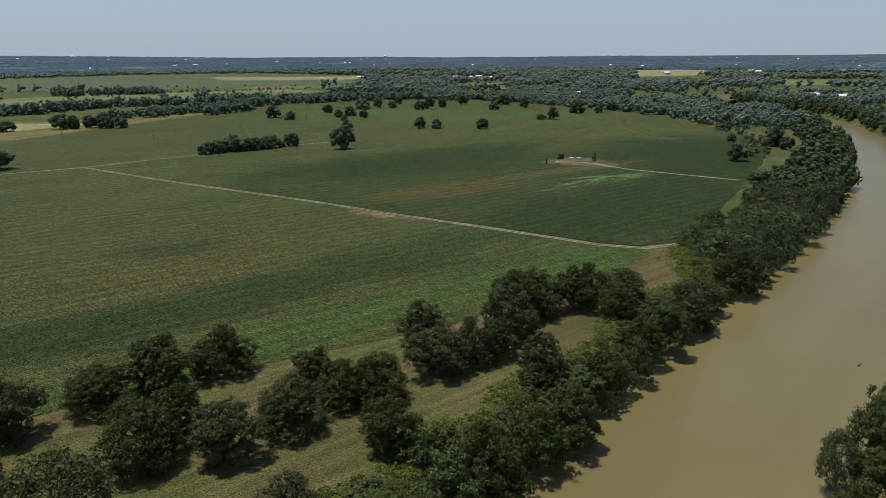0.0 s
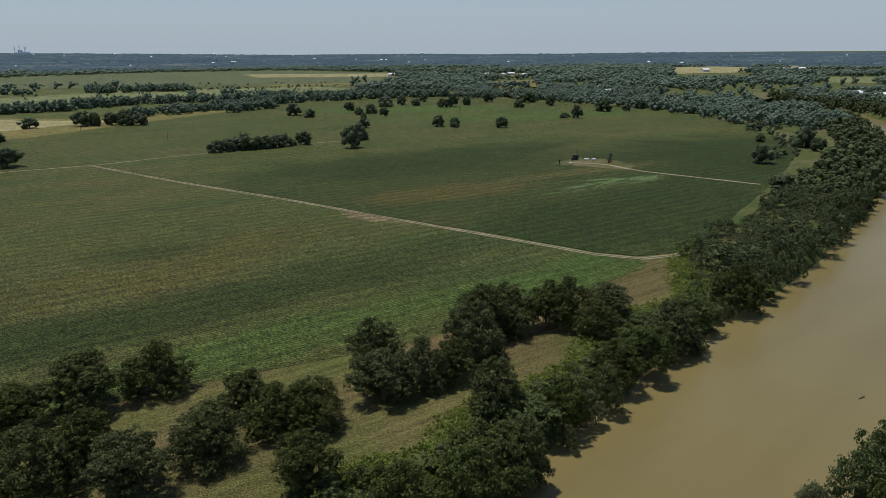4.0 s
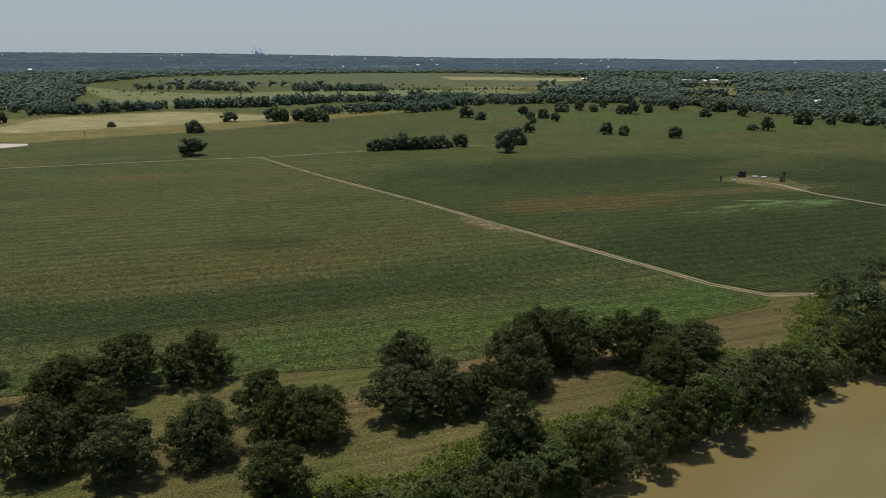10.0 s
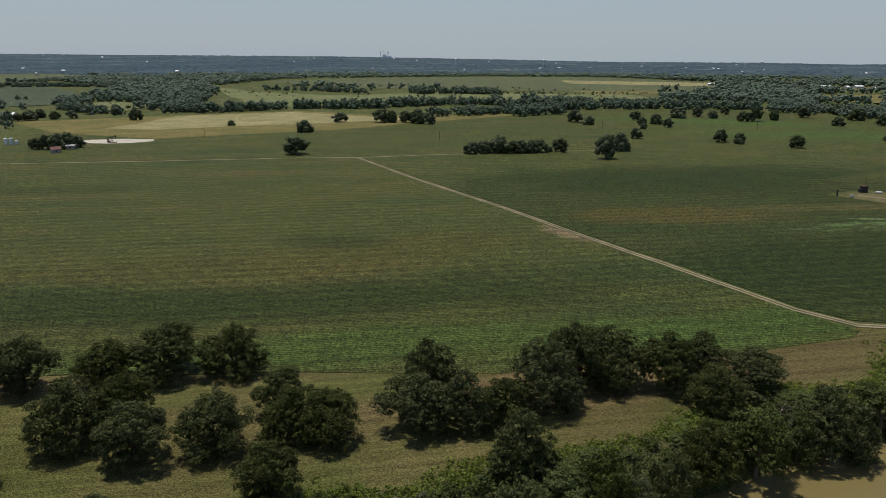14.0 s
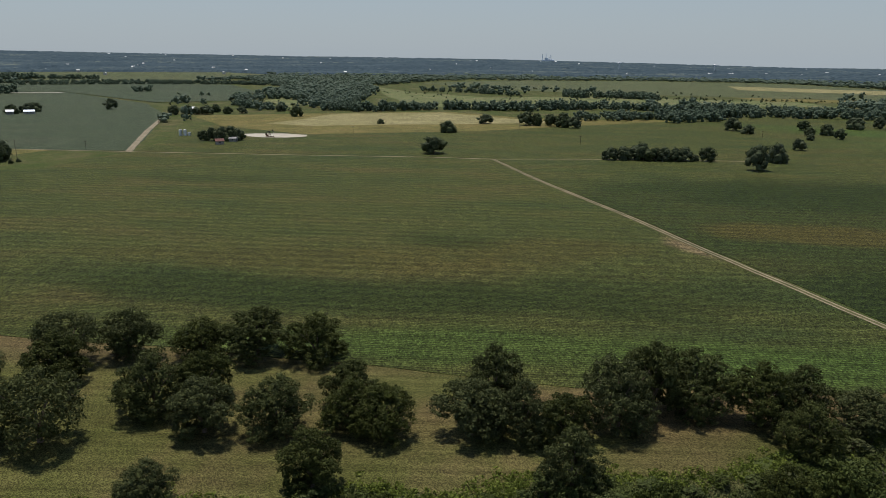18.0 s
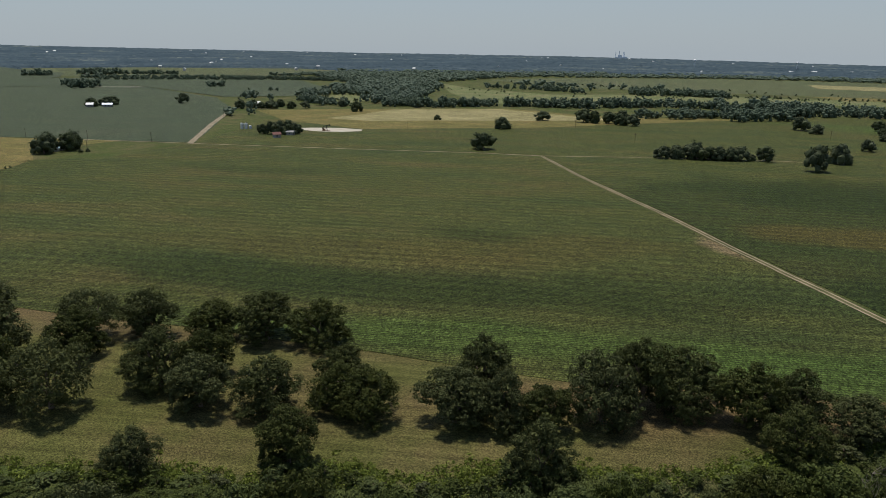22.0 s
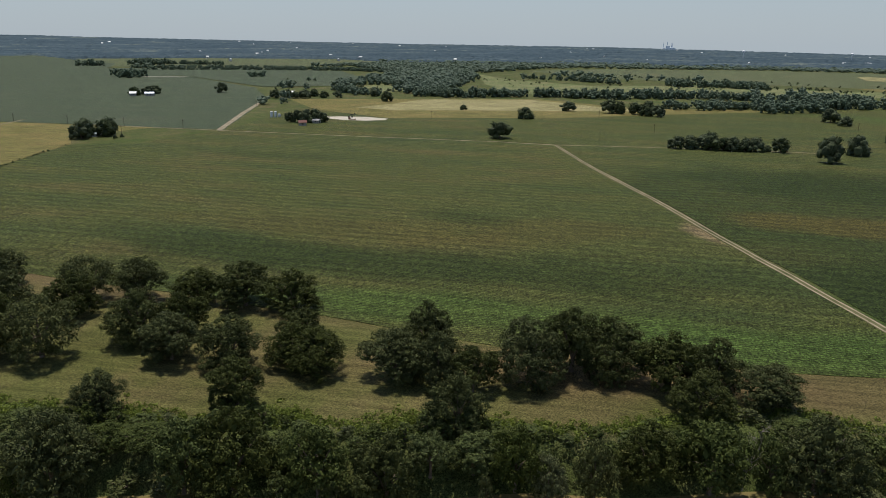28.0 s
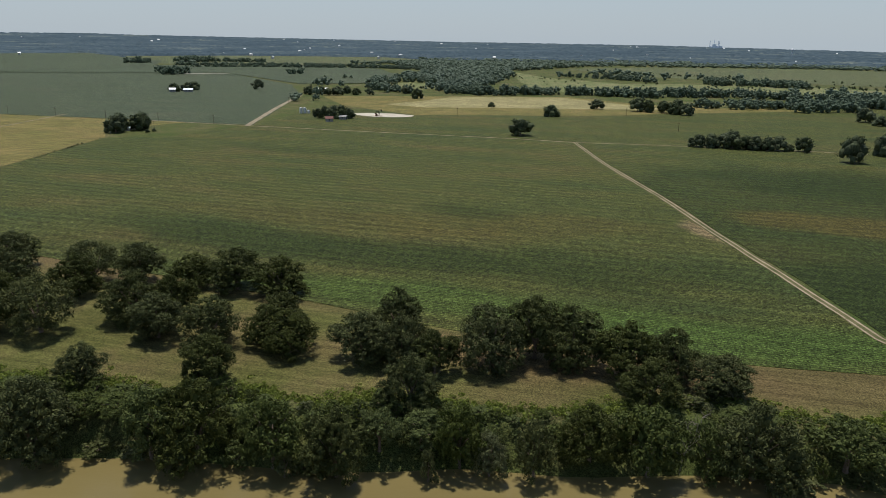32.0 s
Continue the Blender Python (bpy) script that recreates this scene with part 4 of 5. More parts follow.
joined_trees("woods", bands["middle"], FAR_WOOD, "dense woodland on the far plain, tinted pale blue-green for haze", 2)


def hazed_hill_canopy():
    """The closed crowns of the far woods, one rolling sheet that lies over the rising land, with haze put into its blue
    base colour.
    """
    m, nt, b = shade("hazed_hill_canopy", 0.95)
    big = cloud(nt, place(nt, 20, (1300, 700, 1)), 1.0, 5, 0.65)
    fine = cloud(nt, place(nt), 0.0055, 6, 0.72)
    # the blue stops stand in for haze; the palest one is clearings
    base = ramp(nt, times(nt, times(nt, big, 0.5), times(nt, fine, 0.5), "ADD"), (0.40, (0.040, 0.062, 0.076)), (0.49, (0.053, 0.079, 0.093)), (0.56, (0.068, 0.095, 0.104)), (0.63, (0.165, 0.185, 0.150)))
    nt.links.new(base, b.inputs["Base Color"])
    rows, cols = 118, 720
    rg = np.random.default_rng(77)
    rough = rg.uniform(-1, 1, (rows + 1, cols + 1))
    verts, faces = [], []
    for i in range(rows + 1):
        d = 2040 * (4985 / 2040) ** (i / rows)
        for j in range(cols + 1):
            a = radians(-52 + 146 * (j + 0.5 * (i % 2)) / cols)
            x, y = CENTRE[0] - math.sin(a) * d, CENTRE[1] + math.cos(a) * d
            thick = noise.noise((x / 420.0, y / 260.0, 5.0)) + 0.4 * noise.noise((x / 110.0, y / 110.0, 1.0))
            bare = i == 0 or any(inside(x, y, p) for p in FAR_LAND)
            verts.append((x, y, rise(x, y) + (-3.0 if bare else 4.0 + 1.2 * thick + (3.6 if thick > -0.35 else 0.8) * rough[i, j])))
    for i in range(rows):
        for j in range(cols):
            k = i * (cols + 1) + j
            faces.append((k + 1, k, k + cols + 1, k + cols + 2))
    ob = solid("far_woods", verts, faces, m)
    return tagged(ob, "wooded hills along the skyline, tinted blue-green for haze", "woods", kind="stuff")


FAR_LAND = [[far_spot(x, y) for x, y in f[0]] for f in FAR_FIELDS]
hazed_hill_canopy()

# belts and clumps of trees along the pastures
belt_spots = []
for pts, width, r0 in (([(-530, 640), (-473, 635), (-454, 682), (-423, 716), (-341, 758), (-301, 826), (-216, 859), (-136, 890), (-76, 903), (20, 905)], 26, 6.5),
                       ([(-696, 1044), (-635, 1059), (-552, 1050), (-489, 1028)], 16, 6.0), ([(-434, 1070), (-397, 1052), (-334, 1080), (-290, 1085)], 34, 7.0),
                       ([(-1491, 722), (-1412, 838), (-1334, 955), (-1212, 1016), (-1000, 1030)], 22, 4.6), ([(-1105, 530), (-1092, 556)], 16, 8.0), ([(-660, 610), (-600, 590), (-545, 585)], 18, 5.5), ([(-520, 610), (-490, 640)], 16, 6.0), ([(-1720, 820), (-1650, 900), (-1560, 980)], 20, 7.0), ([(-760, 690), (-700, 740), (-640, 730)], 14, 5.0), ([(-1012, 711), (-998, 728)], 10, 6.5), ([(-1141, 535), (-1120, 570)], 18, 8.5), ([(-1667, 676), (-1647, 718)], 14, 9.0), ([(-1672, 807), (-1636, 855)], 30, 9.5), ([(-843, 709), (-838, 714)], 4, 4.0), ([(-1375, 708), (-1330, 794), (-1243, 891), (-1102, 1024)], 20, 5.0), 
                       ([(-230, 690), (-170, 760), (-120, 830), (-30, 880), (60, 900), (150, 880), (215, 790)], 30, 6.0), ([(-160, 716), (-120, 760)], 18, 6.0),
                       ([(270, 640), (300, 600), (322, 560), (310, 500)], 26, 5.5), ([(262, 720), (300, 720), (340, 700)], 36, 6.0)):
    for x, y in along(pts, 4.2):
        for _ in range(2 if width > 20 else 1):
            if rng.random() < 0.9:
                a, o = rng.uniform(0, 6.28), width / 2 * math.sqrt(rng.random())
                r = r0 * rng.uniform(0.65, 1.2)
                belt_spots.append((x + math.cos(a) * o, y + math.sin(a) * o, r, r * rng.uniform(1.35, 1.8)))
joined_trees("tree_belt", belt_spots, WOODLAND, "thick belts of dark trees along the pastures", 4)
BUSH_LEAF = foliage("bush_leaf", (0.050, 0.064, 0.032), (0.095, 0.112, 0.052), 0.15)
bush_spots = []
for pts, n, spread_by in (([(-760, 1010), (-500, 880), (-300, 990), (-120, 1090)], 60, 70), ([(-330, 1090), (-180, 1140), (-60, 1180)], 60, 40), ([(250, 440), (280, 520), (300, 600)], 45, 18), ([(200, 360), (230, 400), (245, 430)], 14, 8), ([(-700, 690), (-600, 650)], 14, 30), ([(-800, 1300), (-300, 1250), (0, 1250)], 40, 40), ([(-900, 700), (-700, 520)], 3, 30), ([(-290, 116), (-366, 184)], 22, 0.9)):
    line = along(pts, 4)
    for _ in range(n):
        x, y = rng.choice(line)
        r = rng.uniform(1.2, 3.2) if spread_by > 1 else rng.uniform(0.4, 1.1)
        bush_spots.append((x + rng.gauss(0, spread_by * 0.5), y + rng.gauss(0, spread_by * 0.5), r, r * rng.uniform(1.1, 1.6)))
joined_trees("bushes", bush_spots, [(58, 4, 3, 4, 0.13, 0.01, BUSH_LEAF, True, False, 1), (59, 3, 4, 4, 0.14, 0.01, BUSH_LEAF, True, False, 1)], "scattered dark bushes on the meadows", 5)

# ---------------------------------------------------------------- thicket, weeds and crop plants near the river


def sprays(name, clumps, per, leaf, material, label, category, seed):
    """Low growth: domes of leaf sprays, each clump (x, y, z, radius, height)."""
    rg = np.random.default_rng(seed)
    c = np.repeat(np.array(clumps), per, axis=0)
    n = len(c)
    way = spread(rg, n)
    way[:, 2] = abs(way[:, 2])
    spot = c[:, :3] + way * np.stack([c[:, 3], c[:, 3], c[:, 4]], 1) * (rg.uniform(0.55, 1.05, n) ** 0.6)[:, None]
    up = way * 0.8 + spread(rg, n)
    up /= np.linalg.norm(up, axis=1)[:, None]
    side = np.cross(up, spread(rg, n))
    side /= np.linalg.norm(side, axis=1)[:, None]
    tip = np.cross(up, side)
    s = (leaf * rg.uniform(0.6, 1.4, n))[:, None]
    quad = np.stack([spot - tip * s, spot + side * s * 0.6 - up * s * 0.2, spot + tip * s, spot - side * s * 0.6 - up * s * 0.2], 1).reshape(-1, 3)
    me = bpy.data.meshes.new(name)
    me.from_pydata(quad.tolist(), [], np.arange(4 * n).reshape(-1, 4).tolist())
    me.update()
    me.materials.append(material)
    return tagged(new(name, me), label, category, kind="stuff")


rng = random.Random(12)
thicket, weeds = [], []
for (ax, ay) in along(INNER[:21], 1.1):
    for _ in range(2):
        k = rng.random()
        near = min(along(SHORE[2:15], 3.0), key=lambda p: (p[0] - ax) ** 2 + (p[1] - ay) ** 2)
        x, y = ax + (near[0] - ax) * k + rng.uniform(-1.5, 1.5), ay + (near[1] - ay) * k + rng.uniform(-1.5, 1.5)
        z = height(x, y)
        if z > -5.4:
            r = rng.uniform(0.9, 2.2)
            (thicket if k > 0.22 or rng.random() < 0.35 else weeds).append((x, y, z - 0.2, r, r * rng.uniform(0.6, 1.1)))
    for _ in range(4):
        x, y = ax + rng.gauss(-0.4, 1.3), ay + rng.gauss(0.4, 1.3)
        r = rng.uniform(0.4, 1.1)
        weeds.append((x, y, -0.1, r, r * rng.uniform(0.6, 1.2)))
for x, y, reach, n in ((76, 184, 6, 90), (86, 202, 6, 70), (72, 170, 5, 60), (-20, 80, 4, 30), (-16, 90, 4, 30), (-33, 73, 4, 30), (1, 103, 4, 40)):
    for _ in range(n):
        r = rng.uniform(0.5, 1.4)
        weeds.append((x + rng.gauss(0, reach * 0.6), y + rng.gauss(0, reach * 0.6), -0.1, r, r * rng.uniform(0.6, 1.1)))
sprays("thicket", thicket, 90, 0.20, BANK_LEAF, "tangled green vines and brush on the river bank", "brush", 6)
sprays("weeds", weeds, 34, 0.22, WEED_LEAF, "yellow-green weeds along the edge of the mown grass", "weeds", 7)

# ---------------------------------------------------------------- buildings, wells and poles
WHITE_METAL = plain("white_metal", (0.72, 0.72, 0.70), 0.45, 0.0, 0.08, 0.8)
PALE_WALL = plain("pale_wall", (0.55, 0.53, 0.48), 0.8, 0.0, 0.12, 0.9)
GREY_WALL = plain("grey_wall", (0.30, 0.29, 0.27), 0.85, 0.0, 0.2, 0.9)
RED_ROOF = plain("rust_red_roof", (0.15, 0.062, 0.045), 0.8, 0.0, 0.3, 1.2)
DARK_STEEL = plain("dark_steel", (0.035, 0.035, 0.038), 0.55, 0.3, 0.3, 1.5)
RUST = plain("rusty_steel", (0.11, 0.055, 0.032), 0.8, 0.2, 0.35, 2.0)
CREOSOTE = plain("pole_wood", (0.10, 0.075, 0.055), 0.9, 0.0, 0.25, 3.0)
OPENING = plain("dark_opening", (0.02, 0.02, 0.022), 0.4, 0.0, 0.1, 1.0)


def box_into(bm, x0, x1, y0, y1, z0, z1):
    v = [bm.verts.new(p) for p in ((x0, y0, z0), (x1, y0, z0), (x1, y1, z0), (x0, y1, z0), (x0, y0, z1), (x1, y0, z1), (x1, y1, z1), (x0, y1, z1))]
    for f in ((3, 2, 1, 0), (4, 5, 6, 7), (0, 1, 5, 4), (1, 2, 6, 5), (2, 3, 7, 6), (3, 0, 4, 7)):
        bm.faces.new([v[k] for k in f])


def block(name, x0, x1, y0, y1, z0, z1, material, parent, label=""):
    bm = bmesh.new()
    box_into(bm, x0, x1, y0, y1, z0, z1)
    if min(x1 - x0, y1 - y0, z1 - z0) > 0.12:
        bmesh.ops.bevel(bm, geom=bm.edges[:], offset=0.03, segments=1, affect="EDGES")
    return part(name, bm, material, parent, label)


def beam(name, a, b, thick, material, parent, label="", sides=4):
    """A bar from a to b."""
    bm = bmesh.new()
    a, b = Vector(a), Vector(b)
    turn = (b - a).to_track_quat("Z", "Y").to_matrix()
    rings = []
    for c in (a, b):
        rings.append([bm.verts.new(c + turn @ Vector((thick * math.cos(6.2832 * (k + 0.5) / sides), thick * math.sin(6.2832 * (k + 0.5) / sides), 0))) for k in range(sides)])
    for k in range(sides):
        bm.faces.new((rings[0][k], rings[0][(k + 1) % sides], rings[1][(k + 1) % sides], rings[1][k]))
    bm.faces.new(rings[1])
    bm.faces.new(rings[0][::-1])
    return part(name, bm, material, parent, label)


def drum(name, x, y, z0, z1, r0, r1, material, parent, label="", sides=20):
    bm = bmesh.new()
    low = [bm.verts.new((x + r0 * math.cos(6.2832 * k / sides), y + r0 * math.sin(6.2832 * k / sides), z0)) for k in range(sides)]
    high = [bm.verts.new((x + r1 * math.cos(6.2832 * k / sides), y + r1 * math.sin(6.2832 * k / sides), z1)) for k in range(sides)]
    for k in range(sides):
        bm.faces.new((low[k], low[(k + 1) % sides], high[(k + 1) % sides], high[k]))
    bm.faces.new(low[::-1])
    bm.faces.new(high)
    return part(name, bm, material, parent, label)


def building(name, x, y, long, wide, eaves, ridge, turn, wall, roof, label, category, group="", windows=2, doors=1):
    """A gabled building with a thick overhanging roof, door and windows."""
    z = height(x, y)
    ob = empty(name, pose(x, y, z, 0, 0, turn), label, category, group)
    bm = bmesh.new()
    a, b = long / 2, wide / 2
    pts = [(-a, -b, -0.1), (a, -b, -0.1), (a, b, -0.1), (-a, b, -0.1), (-a, -b, eaves), (a, -b, eaves), (a, b, eaves), (-a, b, eaves), (-a, 0, ridge), (a, 0, ridge)]
    v = [bm.verts.new(p) for p in pts]
    for f in ((0, 1, 5, 4), (2, 3, 7, 6), (1, 2, 6, 9, 5), (3, 0, 4, 8, 7)):
        bm.faces.new([v[k] for k in f])
    part("wall", bm, wall, ob)
    bm = bmesh.new()
    slope = (ridge - eaves) / b
    o, t = 0.5, 0.14
    for s in (-1, 1):
        edge = [(-a - o, s * (b + o), eaves - slope * o), (a + o, s * (b + o), eaves - slope * o), (a + o, 0, ridge), (-a - o, 0, ridge)]
        low = [bm.verts.new((p[0], p[1], p[2] + 0.02)) for p in edge]
        top = [bm.verts.new((p[0], p[1], p[2] + t)) for p in edge]
        bm.faces.new(top)
        bm.faces.new(low[::-1])
        for k in range(4):
            bm.faces.new((low[k], low[(k + 1) % 4], top[(k + 1) % 4], top[k]))
    bmesh.ops.recalc_face_normals(bm, faces=bm.faces)
    part("roof", bm, roof, ob)
    for s in (-1, 1):
        for k in range(windows):
            wx = -a + long * (k + 1) / (windows + 1)
            block("window", wx - 0.5, wx + 0.5, s * b - 0.04, s * b + 0.04, eaves * 0.38, eaves * 0.75, OPENING, ob)
    for k in range(doors):
        block("door", a - 0.03, a + 0.05, -min(1.4, b * 0.45), min(1.4, b * 0.45), 0.0, eaves * 0.8, OPENING, ob)
    return ob


building("farmhouse", -401.0, 213.5, 9, 7, 2.7, 4.6, 62, PALE_WALL, WHITE_METAL, "small white-roofed farmhouse under dark shade trees", "house", windows=3)
building("shed", -395.5, 211.0, 3.4, 2.6, 2.0, 2.6, 50, PALE_WALL, WHITE_METAL, "low white shed beside the farmhouse", "shed", windows=1)
building("barn", -716, 378.5, 6.5, 6, 3.0, 4.6, 60, GREY_WALL, WHITE_METAL, "barn with a bright white metal roof", "barn", "field barns")
building("barn", -706, 392.5, 9.5, 6, 2.8, 4.2, 55, GREY_WALL, plain("grey_metal", (0.34, 0.38, 0.43), 0.4, 0.5, 0.1, 0.8), "long barn with a grey-blue metal roof", "barn", "field barns")
building("barn", -597, 501, 10, 8, 4.4, 6.4, 55, WHITE_METAL, WHITE_METAL, "white metal barn among trees at the road end", "barn")
building("shed", -358.2, 345, 5.2, 4.2, 2.6, 3.9, 60, GREY_WALL, RED_ROOF, "old grey shed with a rust-red roof", "shed", windows=1)
building("shed", -364.0, 362, 5, 4, 2.4, 3.2, 30, GREY_WALL, GREY_WALL, "weathered grey shed under the trees", "shed", windows=1)


def tank(x, y, radius, tall, label):
    ob = empty("storage_tank", pose(x, y, 0.1), label, "tank", "storage tanks")
    drum("shell", 0, 0, 0, tall, radius, radius, WHITE_METAL, ob)
    drum("cap", 0, 0, tall, tall + 0.35, radius * 1.02, 0.25, WHITE_METAL, ob)
    drum("hatch", 0.4, 0, tall + 0.2, tall + 0.55, 0.25, 0.25, DARK_STEEL, ob, sides=10)
    for k in range(7):
        block("rung", radius - 0.02, radius + 0.12, -0.25, 0.25, 0.5 + k * tall / 8, 0.56 + k * tall / 8, DARK_STEEL, ob)
    for side in (-0.27, 0.27):
        beam("ladder_rail", (radius + 0.1, side, 0), (radius + 0.1, side, tall + 0.4), 0.03, DARK_STEEL, ob)
    return ob


tank(-423.0, 361.6, 1.25, 4.4, "tall white steel storage tank beside the dirt road")
tank(-421.2, 364.2, 1.25, 4.4, "tall white steel storage tank beside the dirt road")
tank(-419.6, 366.8, 1.2, 2.4, "short white steel storage tank")
ob = empty("heater_vessel", pose(-405.0, 369.0, 0.1), "slim dark upright heater vessel near the tanks", "vessel")
drum("shell", 0, 0, 0.4, 3.9, 0.5, 0.5, DARK_STEEL, ob, sides=14)
drum("cap", 0, 0, 3.9, 4.3, 0.5, 0.15, DARK_STEEL, ob, sides=14)
drum("skirt", 0, 0, 0, 0.4, 0.6, 0.6, RUST, ob, sides=14)


def pump_jack(x, y, z, turn, nod, size, label):
    """An oil pump: skid, braced post, nodding beam with horse head, cranks, weights, gear box and engine."""
    ob = empty("pump_jack", Matrix.LocRotScale((x, y, z), Euler((0, 0, radians(turn))), (size, size, size)), label, "oil pump", "oil pumps")
    block("skid", -4.0, 3.2, -0.9, 0.9, 0.0, 0.35, RUST, ob)
    for side in (-0.75, 0.75):
        beam("post_leg", (0.6, side, 0.35), (0.1, side * 0.25, 4.6), 0.14, DARK_STEEL, ob)
        beam("post_leg", (-1.4, side, 0.35), (-0.1, side * 0.25, 4.6), 0.11, DARK_STEEL, ob)
        beam("cross_brace", (0.4, side * 0.8, 1.8), (-0.9, side * 0.8, 1.8), 0.06, DARK_STEEL, ob)
    tilt = radians(nod)
    c, s = math.cos(tilt), math.sin(tilt)
    beam("walking_beam", (-3.2 * c, 0, 4.75 - 3.2 * s), (2.9 * c, 0, 4.75 + 2.9 * s), 0.30, DARK_STEEL, ob)
    drum("saddle", 0, 0, 4.5, 4.75, 0.3, 0.3, DARK_STEEL, ob, sides=10)
    bm = bmesh.new()
    outline = [(2.6, 0.55), (3.15, 0.95), (3.5, 0.25), (3.55, -0.55), (3.3, -1.3), (2.9, -1.35), (2.75, -0.5)]
    faces = []
    for side in (-0.22, 0.22):
        faces.append([bm.verts.new((px * c - pz * s, side, 4.75 + px * s + pz * c)) for px, pz in outline])
    bm.faces.new(faces[0])
    bm.faces.new(faces[1][::-1])
    for k in range(len(outline)):
        n = (k + 1) % len(outline)
        bm.faces.new((faces[0][k], faces[1][k], faces[1][n], faces[0][n]))
    bmesh.ops.recalc_face_normals(bm, faces=bm.faces)
    part("horse_head", bm, DARK_STEEL, ob)
    hx = 3.5 * c
    beam("polished_rod", (hx, 0, 4.75 + 2.6 * s), (hx, 0, 0.8), 0.05, WHITE_METAL, ob)
    drum("wellhead", hx, 0, 0.0, 1.1, 0.3, 0.2, RUST, ob, sides=10)
    block("gear_box", -2.9, -1.9, -0.5, 0.5, 0.9, 1.9, RUST, ob)
    block("gear_pedestal", -3.0, -1.8, -0.6, 0.6, 0.35, 0.9, RUST, ob)
    for side in (-0.75, 0.75):
        beam("crank", (-2.4, side, 1.4), (-3.5, side, 2.1), 0.16, DARK_STEEL, ob)
        drum_at = bmesh.new()
        box_into(drum_at, -4.2, -3.2, side - 0.18, side + 0.18, 1.6, 2.7)
        bmesh.ops.bevel(drum_at, geom=drum_at.edges[:], offset=0.14, segments=2, affect="EDGES")
        part("counterweight", drum_at, RUST, ob)
        beam("pitman_arm", (-3.1, side, 1.9), (-3.15 * c, side * 0.8, 4.7 - 3.15 * s), 0.08, DARK_STEEL, ob)
    block("engine", -3.9, -3.2, -0.5, 0.5, 0.35, 1.25, RUST, ob)
    return ob


pump_jack(-365.6, 398.0, 0.16, 20, 14, 0.85, "black and rust nodding oil pump on a white pad")
pump_jack(112.5, 373.0, 0.16, 60, -10, 0.85, "dark nodding oil pump on a dry grass clearing")
ob = empty("engine_shed", pose(95.5, 381.5, 0.16, 0, 0, 25), "dark boxy engine shed with a mast on the well clearing", "shed")
block("body", -1.3, 1.2, -1.0, 1.0, 0.2, 2.8, DARK_STEEL, ob)
block("roof", -1.45, 1.35, -1.15, 1.15, 2.8, 2.95, RUST, ob)
block("skid", -1.4, 1.3, -1.1, 1.1, 0.0, 0.2, RUST, ob)
block("annex", -2.5, -1.42, -0.8, 0.6, 0.0, 1.6, DARK_STEEL, ob)
beam("mast", (0.8, 0.4, 2.95), (0.8, 0.4, 6.4), 0.07, DARK_STEEL, ob)
for k, (x, y, turn) in enumerate(((101.2, 379.6, 8), (105.2, 379.0, 20))):
    ob = empty("fuel_tank", pose(x, y, 0.16, 0, 0, turn), "white horizontal tank lying on the well clearing", "tank", "white tanks")
    bm = bmesh.new()
    rings = []
    for px, r in ((-1.35, 0.25), (-1.22, 0.46), (1.22, 0.46), (1.35, 0.25)):
        rings.append([bm.verts.new((px, r * math.cos(6.2832 * j / 14), 0.66 + r * math.sin(6.2832 * j / 14))) for j in range(14)])
    for a, b in zip(rings, rings[1:]):
        for j in range(14):
            bm.faces.new((a[j], a[(j + 1) % 14], b[(j + 1) % 14], b[j]))
    bm.faces.new(rings[0][::-1])
    bm.faces.new(rings[-1])
    part("shell", bm, WHITE_METAL, ob)
    for px in (-1.3, 1.3):
        block("saddle", px - 0.12, px + 0.12, -0.5, 0.5, 0.0, 0.5, RUST, ob)
ob = empty("upright_pipe", pose(83.0, 367.5, 0.12), "dark upright pipe at the clearing's edge", "pipe")
drum("shell", 0, 0, 0, 2.6, 0.35, 0.35, DARK_STEEL, ob, sides=12)
drum("flange", 0, 0, 2.6, 2.75, 0.5, 0.5, RUST, ob, sides=12)
ob = empty("meter_box", pose(88.5, 365.0, 0.12), "small pale meter box on legs", "box")
block("case", -0.8, 0.8, -0.5, 0.5, 0.4, 1.3, PALE_WALL, ob)
for px in (-0.6, 0.6):
    block("leg", px - 0.06, px + 0.06, -0.3, 0.3, 0, 0.4, RUST, ob)


def pole(x, y, tall=6.5, turn=30):
    z = height(x, y)
    ob = empty("utility_pole", pose(x, y, z, 0, 0, turn), "weathered wooden utility pole in the fields", "pole", "utility poles")
    drum("post", 0, 0, -0.3, tall, 0.17, 0.11, CREOSOTE, ob, sides=8)
    block("crossarm", -1.2, 1.2, -0.07, 0.07, tall - 0.8, tall - 0.65, CREOSOTE, ob)
    for px in (-1.05, 0.0, 1.05):
        drum("insulator", px, 0, tall - 0.65, tall - 0.45, 0.06, 0.05, WHITE_METAL, ob, sides=6)
    return ob


for k in range(9):
    pole(-398.0 - 52 * k * 0.79, 264.6 - 52 * k * 0.45 + 8)
for x, y in ((-389, 226), (-158, 498), (-330, 452), (-700, 600), (-620, 500), (-505, 400), (-60, 620), (60, 660), (-240, 560)):
    pole(x, y)

# fence of short posts beside the tan field
fence = empty("fence", pose(0, 0, 0), "line of thin wooden fence posts along the tan field", "fence")
for k in range(24):
    x, y = -292 - 76 * k / 23, 115 + 71 * k / 23
    bm = bmesh.new()
    box_into(bm, x - 0.05, x + 0.05, y - 0.05, y + 0.05, 0, 1.1)
    part("fence_post", bm, CREOSOTE, fence)

